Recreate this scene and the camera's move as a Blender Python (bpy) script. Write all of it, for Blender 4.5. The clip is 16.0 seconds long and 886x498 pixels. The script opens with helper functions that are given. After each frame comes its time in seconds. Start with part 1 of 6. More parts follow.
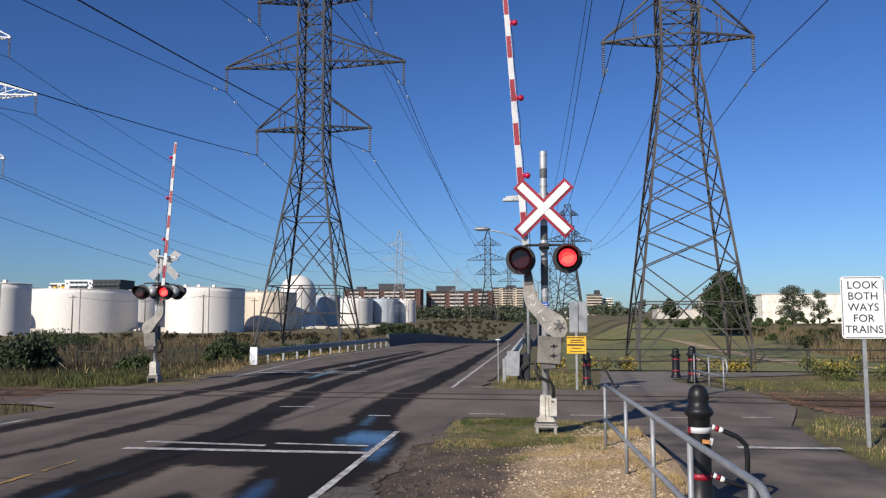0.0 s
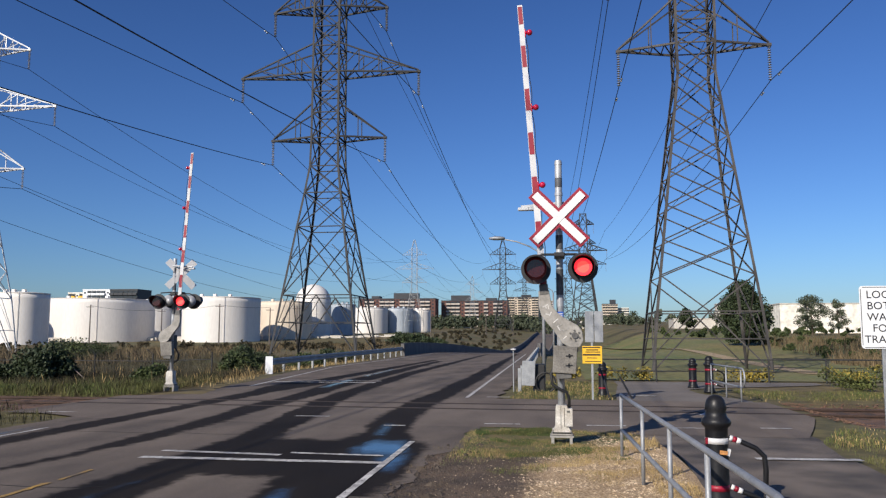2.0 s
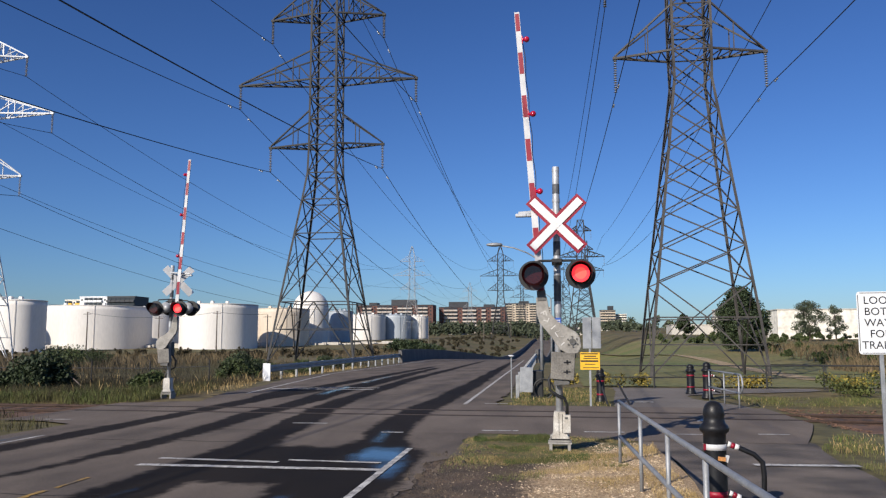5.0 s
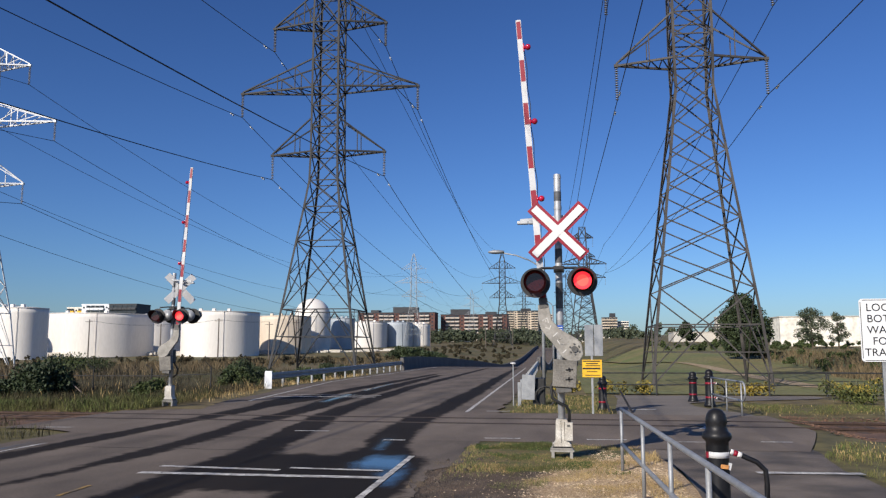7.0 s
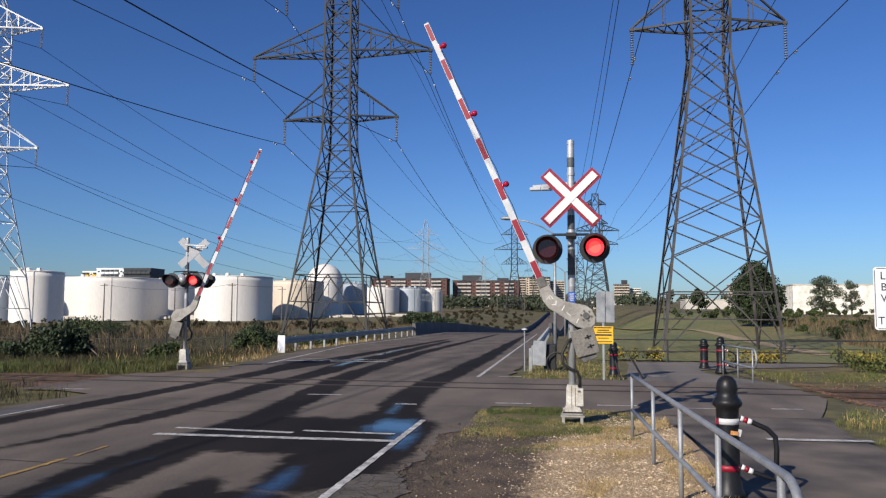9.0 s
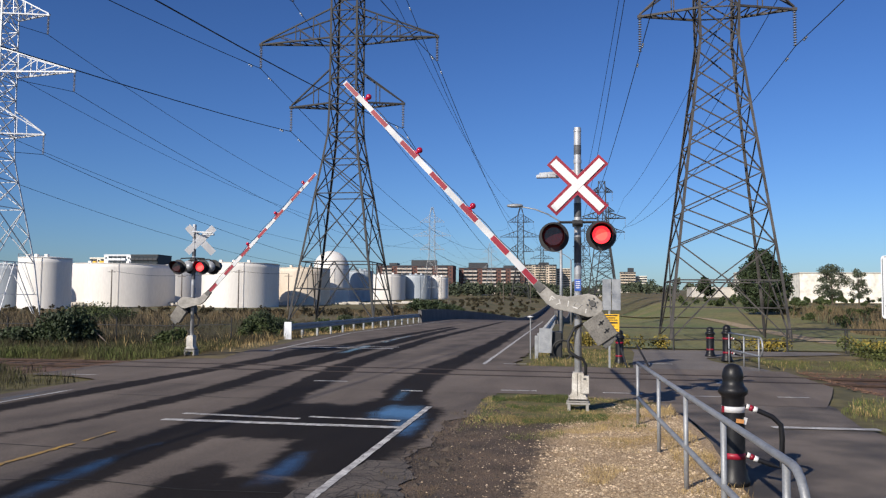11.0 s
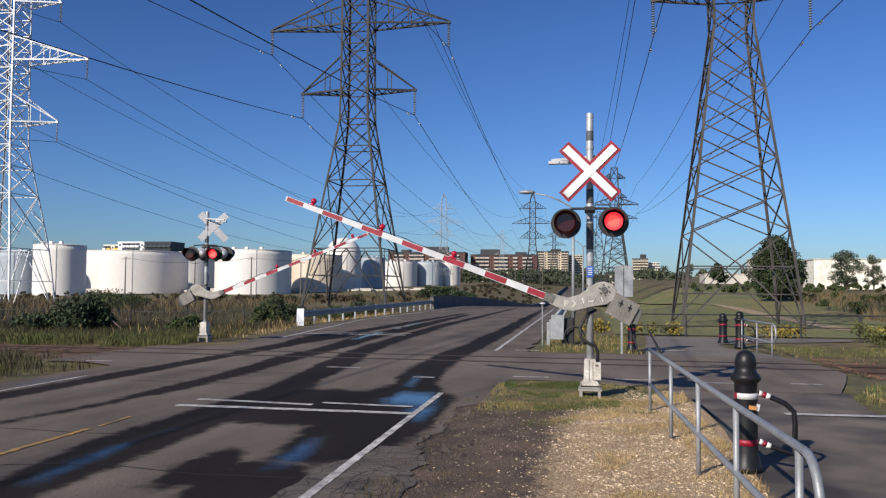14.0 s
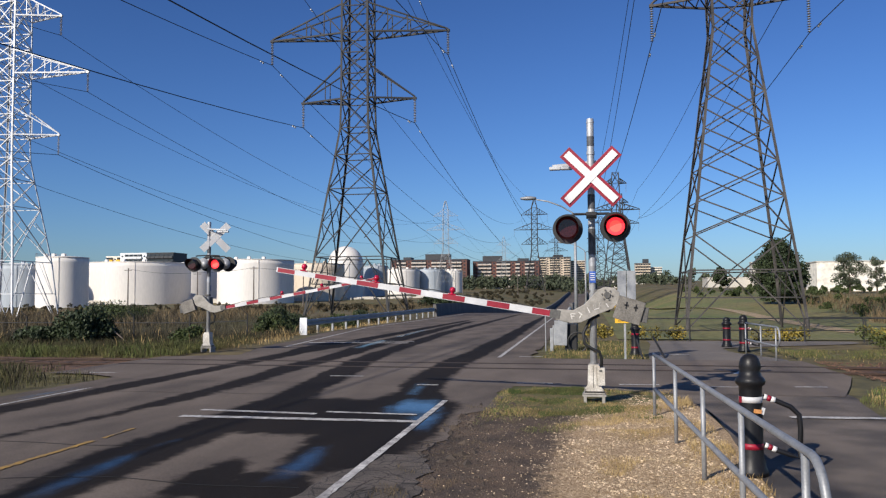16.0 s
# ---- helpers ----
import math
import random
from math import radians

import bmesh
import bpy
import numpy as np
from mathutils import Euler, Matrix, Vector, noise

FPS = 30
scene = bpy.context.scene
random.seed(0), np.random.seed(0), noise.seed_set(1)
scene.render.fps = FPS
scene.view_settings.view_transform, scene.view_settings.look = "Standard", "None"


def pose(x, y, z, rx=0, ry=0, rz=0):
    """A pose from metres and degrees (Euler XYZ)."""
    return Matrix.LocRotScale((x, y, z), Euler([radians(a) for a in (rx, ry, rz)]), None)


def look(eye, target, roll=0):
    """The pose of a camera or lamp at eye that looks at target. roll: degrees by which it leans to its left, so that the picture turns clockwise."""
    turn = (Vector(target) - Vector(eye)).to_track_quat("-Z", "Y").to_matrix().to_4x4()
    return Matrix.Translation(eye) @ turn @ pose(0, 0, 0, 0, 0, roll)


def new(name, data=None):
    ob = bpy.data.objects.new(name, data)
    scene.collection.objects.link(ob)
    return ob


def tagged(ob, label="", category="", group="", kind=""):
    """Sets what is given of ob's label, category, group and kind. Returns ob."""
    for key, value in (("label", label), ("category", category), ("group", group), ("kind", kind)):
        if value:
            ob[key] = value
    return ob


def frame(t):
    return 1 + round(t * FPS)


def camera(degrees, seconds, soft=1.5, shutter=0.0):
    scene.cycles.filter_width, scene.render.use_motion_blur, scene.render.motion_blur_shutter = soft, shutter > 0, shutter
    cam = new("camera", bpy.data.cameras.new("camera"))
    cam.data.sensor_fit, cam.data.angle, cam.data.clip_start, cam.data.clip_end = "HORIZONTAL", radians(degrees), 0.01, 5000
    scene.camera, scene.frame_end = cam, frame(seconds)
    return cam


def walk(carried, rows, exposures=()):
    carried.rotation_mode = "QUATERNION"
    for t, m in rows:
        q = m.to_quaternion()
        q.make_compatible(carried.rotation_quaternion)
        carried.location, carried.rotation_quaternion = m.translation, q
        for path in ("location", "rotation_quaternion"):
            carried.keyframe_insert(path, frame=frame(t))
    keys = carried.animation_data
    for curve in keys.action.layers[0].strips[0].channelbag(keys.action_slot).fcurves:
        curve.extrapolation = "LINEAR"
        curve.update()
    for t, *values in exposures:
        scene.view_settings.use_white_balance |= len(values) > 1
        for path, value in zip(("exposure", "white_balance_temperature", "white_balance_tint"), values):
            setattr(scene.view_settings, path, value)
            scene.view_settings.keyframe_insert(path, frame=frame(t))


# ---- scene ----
# camera: a person standing still at the roadside, turning a little
EYE = (0.0, 0.0, 1.85)
TURNS = [  # seconds, yaw, pitch, roll
    (0, 7.100, 5.370, 0.000),
    (0.5, 6.953, 5.795, -0.425),
    (1, 6.947, 5.638, -0.046),
    (1.5, 7.366, 5.768, 0.271),
    (2, 8.159, 6.031, 0.057),
    (2.5, 8.390, 5.940, -0.399),
    (3, 8.196, 5.998, -0.684),
    (3.5, 8.137, 6.545, -0.457),
    (4, 7.904, 6.473, -0.132),
    (6.5, 8.121, 6.737, -0.014),
    (7, 8.112, 7.002, -0.082),
    (7.5, 8.175, 6.828, 0.166),
    (8, 8.443, 6.630, 0.421),
    (8.5, 8.655, 5.830, 0.349),
    (9, 8.965, 4.613, 0.278),
    (11.5, 9.733, 3.600, 0.663),
    (12, 10.400, 3.000, 0.596),
    (12.5, 10.528, 1.640, 0.319),
    (13, 9.862, 1.707, 0.343),
    (13.5, 9.840, 2.596, 0.472),
    (14, 10.222, 2.778, 0.432),
    (14.5, 10.382, 2.557, 0.308),
    (15, 10.456, 3.093, 0.137),
    (15.5, 10.532, 3.489, -0.250),
    (16, 10.367, 3.290, -0.316)]
cam = camera(57.0, 16.0, soft=1.25)
walk(cam, [(t, pose(*EYE, 90 + p, 0, y) @ pose(0, 0, 0, 0, 0, r)) for t, y, p, r in TURNS])

# world, sun
SUN_AZ, SUN_EL = 209.0, 29.0
world = bpy.data.worlds.new("sky")
scene.world = world
world.use_nodes = True
wn = world.node_tree.nodes
sky = wn.new("ShaderNodeTexSky")
sky.sky_type, sky.sun_disc = "NISHITA", False
sky.sun_elevation, sky.sun_rotation = radians(SUN_EL), radians(SUN_AZ)
sky.air_density, sky.dust_density, sky.ozone_density = 1.0, 0.5, 2.5
wn["Background"].inputs["Strength"].default_value = 0.052
tone = wn.new("ShaderNodeMix")  # the clear deep blue of a dry autumn sky
tone.data_type, tone.blend_type = "RGBA", "MULTIPLY"
tone.inputs[0].default_value = 1.0
tone.inputs[7].default_value = (0.57, 0.735, 1.04, 1)
deepen = wn.new("ShaderNodeGamma")
deepen.inputs["Gamma"].default_value = 1.28
world.node_tree.links.new(sky.outputs[0], deepen.inputs["Color"])
world.node_tree.links.new(deepen.outputs[0], tone.inputs[6])
world.node_tree.links.new(tone.outputs[2], wn["Background"].inputs["Color"])
sun_data = bpy.data.lights.new("sun", "SUN")
sun_data.energy, sun_data.angle, sun_data.color = 5.0, radians(0.5), (1.0, 0.885, 0.73)
sun = new("sun", sun_data)
sd = Vector((math.sin(radians(SUN_AZ)) * math.cos(radians(SUN_EL)), math.cos(radians(SUN_AZ)) * math.cos(radians(SUN_EL)), math.sin(radians(SUN_EL))))
sun.matrix_basis = look(sd * 100, (0, 0, 0))
scene.view_settings.exposure = 0.1
scene.view_settings.use_white_balance = True
scene.view_settings.white_balance_temperature = 6150


# ---------------------------------------------------------------- materials
def mat(name, a, b=None, scale=8.0, rough=0.7, metal=0.0, bump=0.0, fine=None, fine_mix=0.25, rough_var=0.1, stretch=(1, 1, 1), per_object=0.0, per_island=0.0):
    """Two colours mixed by coarse noise, a finer grain on top, and a little relief."""
    m = bpy.data.materials.new(name)
    m.use_nodes = True
    nt = m.node_tree
    n, l = nt.nodes, nt.links
    bs = n["Principled BSDF"]
    b = b or tuple(c * 0.8 for c in a)
    geo = n.new("ShaderNodeNewGeometry")
    mp = n.new("ShaderNodeMapping")
    mp.inputs["Scale"].default_value = stretch
    l.new(geo.outputs["Position"], mp.inputs["Vector"])
    t1 = n.new("ShaderNodeTexNoise")
    t1.inputs["Scale"].default_value, t1.inputs["Detail"].default_value = scale, 6
    l.new(mp.outputs[0], t1.inputs["Vector"])
    r1 = n.new("ShaderNodeValToRGB")
    r1.color_ramp.elements[0].position, r1.color_ramp.elements[1].position = 0.35, 0.65
    r1.color_ramp.elements[0].color, r1.color_ramp.elements[1].color = (*b, 1), (*a, 1)
    l.new(t1.outputs["Fac"], r1.inputs[0])
    t2 = n.new("ShaderNodeTexNoise")
    t2.inputs["Scale"].default_value, t2.inputs["Detail"].default_value = fine or scale * 9, 4
    l.new(mp.outputs[0], t2.inputs["Vector"])
    hv = n.new("ShaderNodeHueSaturation")
    l.new(r1.outputs[0], hv.inputs["Color"])
    mr = n.new("ShaderNodeMapRange")
    mr.inputs["From Min"].default_value, mr.inputs["From Max"].default_value = 0.3, 0.7
    mr.inputs["To Min"].default_value, mr.inputs["To Max"].default_value = 1 - fine_mix, 1 + fine_mix
    l.new(t2.outputs["Fac"], mr.inputs["Value"])
    val = mr.outputs[0]
    for amount, node, out in ((per_object, "ShaderNodeObjectInfo", "Random"), (per_island, "ShaderNodeNewGeometry", "Random Per Island")):
        if amount:
            oi = n.new(node)
            m2 = n.new("ShaderNodeMapRange")
            m2.inputs["To Min"].default_value, m2.inputs["To Max"].default_value = 1 - amount, 1 + amount
            l.new(oi.outputs[out], m2.inputs["Value"])
            mm = n.new("ShaderNodeMath")
            mm.operation = "MULTIPLY"
            l.new(val, mm.inputs[0])
            l.new(m2.outputs[0], mm.inputs[1])
            val = mm.outputs[0]
    l.new(val, hv.inputs["Value"])
    l.new(hv.outputs[0], bs.inputs["Base Color"])
    rr = n.new("ShaderNodeMapRange")
    rr.inputs["To Min"].default_value, rr.inputs["To Max"].default_value = max(0.02, rough - rough_var), min(1, rough + rough_var)
    l.new(t1.outputs["Fac"], rr.inputs["Value"])
    l.new(rr.outputs[0], bs.inputs["Roughness"])
    bs.inputs["Metallic"].default_value = metal
    if bump:
        bp = n.new("ShaderNodeBump")
        bp.inputs["Strength"].default_value, bp.inputs["Distance"].default_value = min(1.0, bump), 0.02
        l.new(t2.outputs["Fac"], bp.inputs["Height"])
        l.new(bp.outputs[0], bs.inputs["Normal"])
    return m


def glow(name, col, strength):
    m = bpy.data.materials.new(name)
    m.use_nodes = True
    bs = m.node_tree.nodes["Principled BSDF"]
    bs.inputs["Base Color"].default_value = (*col, 1)
    bs.inputs["Emission Color"].default_value = (*col, 1)
    bs.inputs["Emission Strength"].default_value = strength
    return m


ASPHALT_PATCH = mat("worn_asphalt", (0.19, 0.165, 0.142), (0.14, 0.122, 0.106), 0.6, 0.9, 0, 0.3, 130, 0.4, 0.06)
ASPHALT_CRACKED = mat("cracked_asphalt", (0.145, 0.119, 0.097), (0.085, 0.07, 0.057), 2.2, 0.9, 0, 0.8, 60, 0.4, 0.05)
PATH_ASPHALT = mat("path_asphalt", (0.2, 0.162, 0.13), (0.05, 0.042, 0.037), 0.75, 0.9, 0, 0.5, 90, 0.5)


def road_surface(name, dry_a, dry_b):
    """Asphalt that darkens where it is damp and mirrors where water stands."""
    m = mat(name, dry_a, dry_b, 0.9, 0.9, 0, 0.35, 110, 0.34, 0.06, stretch=(1, 0.35, 1))
    n, l = m.node_tree.nodes, m.node_tree.links
    bs = n["Principled BSDF"]
    geo = n.new("ShaderNodeNewGeometry")
    ragged_edge = n.new("ShaderNodeTexNoise")
    ragged_edge.inputs["Scale"].default_value, ragged_edge.inputs["Detail"].default_value = 3.2, 7
    ragged_edge.inputs["Roughness"].default_value = 0.62
    l.new(geo.outputs["Position"], ragged_edge.inputs["Vector"])

    def amount(attribute, reach, lo, hi):
        at = n.new("ShaderNodeAttribute")
        at.attribute_name = attribute
        ad = n.new("ShaderNodeMath")
        ad.operation = "MULTIPLY_ADD"
        l.new(ragged_edge.outputs["Fac"], ad.inputs[0])
        ad.inputs[1].default_value = reach
        l.new(at.outputs["Fac"], ad.inputs[2])
        mr = n.new("ShaderNodeMapRange")
        mr.interpolation_type = "SMOOTHSTEP"
        mr.inputs["From Min"].default_value, mr.inputs["From Max"].default_value = lo + reach / 2, hi + reach / 2
        l.new(ad.outputs[0], mr.inputs["Value"])
        return mr.outputs[0]

    wet, pool = amount("wet", 0.42, -0.07, 0.13), amount("pool", 0.3, -0.06, 0.34)
    dark = n.new("ShaderNodeMix")
    dark.data_type = "RGBA"
    l.new(wet, dark.inputs[0])
    l.new(bs.inputs["Base Color"].links[0].from_socket, dark.inputs[6])
    soak = n.new("ShaderNodeMix")  # soaked asphalt keeps some of its own mottling
    soak.data_type, soak.blend_type = "RGBA", "MULTIPLY"
    soak.inputs[0].default_value = 1.0
    soak.inputs[7].default_value = (0.12, 0.117, 0.122, 1)
    l.new(bs.inputs["Base Color"].links[0].from_socket, soak.inputs[6])
    l.new(soak.outputs[2], dark.inputs[7])
    l.new(dark.outputs[2], bs.inputs["Base Color"])
    sp = n.new("ShaderNodeMapRange")
    sp.inputs["To Min"].default_value, sp.inputs["To Max"].default_value = 0.3, 0.14
    l.new(wet, sp.inputs["Value"])
    l.new(sp.outputs[0], bs.inputs["Specular IOR Level"])
    water = n.new("ShaderNodeBsdfPrincipled")
    water.inputs["Base Color"].default_value = (0.012, 0.013, 0.016, 1)
    water.inputs["Roughness"].default_value = 0.1
    water.inputs["IOR"].default_value = 1.4
    blend = n.new("ShaderNodeMixShader")
    l.new(pool, blend.inputs[0])
    l.new(bs.outputs[0], blend.inputs[1])
    l.new(water.outputs[0], blend.inputs[2])
    l.new(blend.outputs[0], n["Material Output"].inputs["Surface"])
    return m


def add_cracks(m, scale, width):
    """A net of dark cracks over a surface."""
    n, l = m.node_tree.nodes, m.node_tree.links
    bs = n["Principled BSDF"]
    geo = n.new("ShaderNodeNewGeometry")
    warp = n.new("ShaderNodeTexNoise")
    warp.inputs["Scale"].default_value, warp.inputs["Detail"].default_value = 6.0, 4
    l.new(geo.outputs["Position"], warp.inputs["Vector"])
    add = n.new("ShaderNodeVectorMath")
    add.operation = "MULTIPLY_ADD"
    l.new(warp.outputs["Color"], add.inputs[0])
    add.inputs[1].default_value = (0.12, 0.12, 0)
    l.new(geo.outputs["Position"], add.inputs[2])
    vo = n.new("ShaderNodeTexVoronoi")
    vo.feature = "DISTANCE_TO_EDGE"
    vo.inputs["Scale"].default_value = scale
    l.new(add.outputs[0], vo.inputs["Vector"])
    mr = n.new("ShaderNodeMapRange")
    mr.inputs["From Max"].default_value = width
    mr.inputs["To Min"].default_value, mr.inputs["To Max"].default_value = 0.16, 1.0
    l.new(vo.outputs["Distance"], mr.inputs["Value"])
    mul = n.new("ShaderNodeMix")
    mul.data_type, mul.blend_type = "RGBA", "MULTIPLY"
    mul.inputs[0].default_value = 1.0
    l.new(bs.inputs["Base Color"].links[0].from_socket, mul.inputs[6])
    l.new(mr.outputs[0], mul.inputs[7])
    l.new(mul.outputs[2], bs.inputs["Base Color"])
    return m


def verge_surface(name):
    """Dark trodden dirt, pale gravel with straw, and mossy soil, blended by what lies where."""
    m = mat(name, (0.14, 0.094, 0.059), (0.052, 0.037, 0.026), 1.4, 0.95, 0, 1.0, 48, 0.5)
    n, l = m.node_tree.nodes, m.node_tree.links
    bs = n["Principled BSDF"]
    geo = n.new("ShaderNodeNewGeometry")
    fray = n.new("ShaderNodeTexNoise")
    fray.inputs["Scale"].default_value, fray.inputs["Detail"].default_value = 6.0, 9
    fray.inputs["Roughness"].default_value = 0.8
    l.new(geo.outputs["Position"], fray.inputs["Vector"])
    colour = bs.inputs["Base Color"].links[0].from_socket
    for attribute, a, b, scale in (("gravel", (0.56, 0.415, 0.255), (0.24, 0.15, 0.07), 34.0), ("turf", (0.075, 0.085, 0.022), (0.17, 0.125, 0.05), 3.0)):
        grain = n.new("ShaderNodeTexNoise")
        grain.inputs["Scale"].default_value, grain.inputs["Detail"].default_value = scale, 6
        l.new(geo.outputs["Position"], grain.inputs["Vector"])
        ramp = n.new("ShaderNodeValToRGB")
        ramp.color_ramp.elements[0].position, ramp.color_ramp.elements[1].position = 0.36, 0.64
        ramp.color_ramp.elements[0].color, ramp.color_ramp.elements[1].color = (*b, 1), (*a, 1)
        l.new(grain.outputs["Fac"], ramp.inputs[0])
        at = n.new("ShaderNodeAttribute")
        at.attribute_name = attribute
        ad = n.new("ShaderNodeMath")
        l.new(fray.outputs["Fac"], ad.inputs[0])
        l.new(at.outputs["Fac"], ad.inputs[1])
        mr = n.new("ShaderNodeMapRange")
        mr.interpolation_type = "SMOOTHSTEP"
        mr.inputs["From Min"].default_value, mr.inputs["From Max"].default_value = 0.80, 1.15
        l.new(ad.outputs[0], mr.inputs["Value"])
        mix = n.new("ShaderNodeMix")
        mix.data_type = "RGBA"
        l.new(mr.outputs[0], mix.inputs[0])
        l.new(colour, mix.inputs[6])
        l.new(ramp.outputs[0], mix.inputs[7])
        colour = mix.outputs[2]
    l.new(colour, bs.inputs["Base Color"])
    return m


add_cracks(ASPHALT_CRACKED, 4.2, 0.045)
ROAD = road_surface("road_asphalt", (0.172, 0.139, 0.112), (0.096, 0.078, 0.064))
CROSSING = road_surface("crossing_asphalt", (0.186, 0.151, 0.122), (0.125, 0.101, 0.082))
VERGE_SOIL = verge_surface("verge_soil")
GREEN_GRASS = mat("fresh_green_grass", (0.05, 0.088, 0.018), (0.08, 0.085, 0.024), 1.5, 0.8, 0, 0, 6, 0.25, per_island=0.35)
LAWN_GRASS = mat("short_lawn_grass", (0.10, 0.14, 0.03), (0.15, 0.14, 0.04), 0.9, 0.8, 0, 0, 5, 0.25, per_island=0.3)
PAINT_W = mat("worn_white_paint", (0.66, 0.64, 0.6), (0.30, 0.28, 0.26), 5.0, 0.7, 0, 0.2, 40, 0.25)
add_cracks(PAINT_W, 5.0, 0.03)
PAINT_Y = mat("worn_yellow_paint", (0.42, 0.25, 0.05), (0.16, 0.12, 0.07), 4, 0.75, 0, 0.2, 40, 0.25)
GROUND = mat("meadow", (0.082, 0.082, 0.026), (0.15, 0.108, 0.042), 0.06, 0.95, 0, 0.5, 1.6, 0.5)
LAWN = mat("mown_field", (0.118, 0.142, 0.036), (0.19, 0.16, 0.058), 0.07, 0.95, 0, 0.5, 2.2, 0.4)
VERGE = mat("straw_gravel", (0.42, 0.33, 0.215), (0.28, 0.195, 0.095), 1.8, 0.95, 0, 1.0, 28, 0.55)
BALLAST = mat("ballast", (0.17, 0.095, 0.058), (0.10, 0.058, 0.038), 1.5, 0.95, 0, 0.9, 25, 0.45)
PEBBLE = mat("pebble", (0.56, 0.44, 0.30), (0.34, 0.25, 0.15), 3, 0.9, 0, 0.3, 60, 0.2, per_island=0.6)
DARKSTONE = mat("asphalt_crumb", (0.09, 0.068, 0.05), (0.04, 0.032, 0.026), 3, 0.9, 0, 0.3, 60, 0.2, per_island=0.4)
GALV = mat("galvanised_steel", (0.36, 0.37, 0.38), (0.27, 0.28, 0.29), 6, 0.55, 0.4, 0.05, 60, 0.12)
GALV_DULL = mat("dull_galvanised_steel", (0.36, 0.37, 0.37), (0.26, 0.27, 0.28), 1.5, 0.6, 0.35, 0.05, 20, 0.15)
# these two steels are darkened overall, the pylons' shadow sides put into the colour
TOWER_DARK = mat("weathered_shaded_tower_steel", (0.034, 0.034, 0.035), (0.015, 0.016, 0.018), 0.8, 0.7, 0.0, 0.05, 8, 0.2)
TOWER_BROWN = mat("brown_shaded_tower_steel", (0.078, 0.07, 0.064), (0.03, 0.027, 0.026), 0.7, 0.7, 0.0, 0.05, 8, 0.25)
# pale galvanised steel, its sunlit look put into the colour
TOWER_WHITE = mat("bright_tower_steel", (0.62, 0.63, 0.64), (0.5, 0.51, 0.53), 0.6, 0.5, 0.2, 0.02, 8, 0.1)
CABLE = mat("aluminium_cable", (0.03, 0.032, 0.036), (0.024, 0.024, 0.028), 1, 0.6, 0.3)
PORCELAIN = mat("grey_porcelain", (0.32, 0.33, 0.35), (0.22, 0.22, 0.24), 4, 0.25)
ALU = mat("brushed_aluminium_mast", (0.50, 0.51, 0.52), (0.36, 0.37, 0.39), 5, 0.5, 0.35, 0.05, 50, 0.12)
BANDING = mat("dark_wrap_tape", (0.10, 0.105, 0.115), (0.06, 0.062, 0.07), 6, 0.55)
CAST = mat("grey_painted_casting", (0.36, 0.34, 0.305), (0.24, 0.225, 0.2), 5, 0.65, 0.1, 0.1, 30, 0.14)
CASTDARK = mat("dark_grey_casting", (0.14, 0.135, 0.125), (0.08, 0.078, 0.075), 6, 0.65, 0.1, 0.1, 40, 0.2)
BASEWHITE = mat("weathered_white_paint", (0.62, 0.59, 0.53), (0.42, 0.38, 0.32), 5, 0.7, 0, 0.1, 40, 0.2)
CHALK = mat("chalk_white_scrawl", (0.7, 0.68, 0.64), (0.55, 0.53, 0.5), 9, 0.9)
BLACK = mat("matt_black_paint", (0.018, 0.018, 0.02), (0.01, 0.01, 0.011), 6, 0.5, 0, 0.03, 50, 0.25)
BLACKGLOSS = mat("black_gloss_paint", (0.016, 0.016, 0.018), (0.009, 0.009, 0.01), 6, 0.42, 0, 0.02, 50, 0.25)
BLACKGLOSS.node_tree.nodes["Principled BSDF"].inputs["Specular IOR Level"].default_value = 0.3
RUBBER = mat("black_rubber", (0.02, 0.02, 0.02), (0.012, 0.012, 0.012), 8, 0.6)
RED = mat("red_reflective", (0.30, 0.008, 0.028), (0.23, 0.006, 0.02), 5, 0.45, 0, 0, 60, 0.1)
WHITE = mat("white_reflective", (0.82, 0.81, 0.79), (0.7, 0.69, 0.67), 3, 0.45, 0, 0, 60, 0.06)
ARMWHITE = mat("silver_white_gate_arm", (0.66, 0.66, 0.66), (0.5, 0.5, 0.51), 3, 0.5, 0, 0, 60, 0.08)
REDLENS_OFF = mat("dark_red_lens", (0.045, 0.006, 0.008), (0.03, 0.004, 0.006), 30, 0.2)
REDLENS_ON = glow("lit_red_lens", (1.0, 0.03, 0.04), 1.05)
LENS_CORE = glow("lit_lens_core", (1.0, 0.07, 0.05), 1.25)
REDLAMP = mat("red_lamp_glass", (0.5, 0.01, 0.05), (0.35, 0.008, 0.03), 10, 0.2)
BLUE = mat("blue_plate", (0.03, 0.10, 0.42), (0.025, 0.08, 0.34), 6, 0.5)
YELLOW = mat("yellow_sign_face", (0.85, 0.50, 0.02), (0.75, 0.42, 0.02), 5, 0.5, 0, 0, 50, 0.06)
ORANGE = mat("orange_sticker", (0.7, 0.3, 0.08), (0.5, 0.25, 0.1), 9, 0.6)
# rust brown, taken darker for the shade in the rail gaps
RUST = mat("rusty_rail", (0.075, 0.045, 0.032), (0.05, 0.03, 0.022), 3, 0.75, 0.3, 0.2, 30, 0.3)
# near-black for tar, cracks and seams, also painted in for shade in gaps
GROOVE = mat("tar_and_gap_shade", (0.02, 0.018, 0.017), (0.012, 0.011, 0.01), 3, 0.9)
TIE = mat("creosoted_timber", (0.085, 0.055, 0.038), (0.055, 0.038, 0.028), 4, 0.9, 0, 0.3, 30, 0.3)
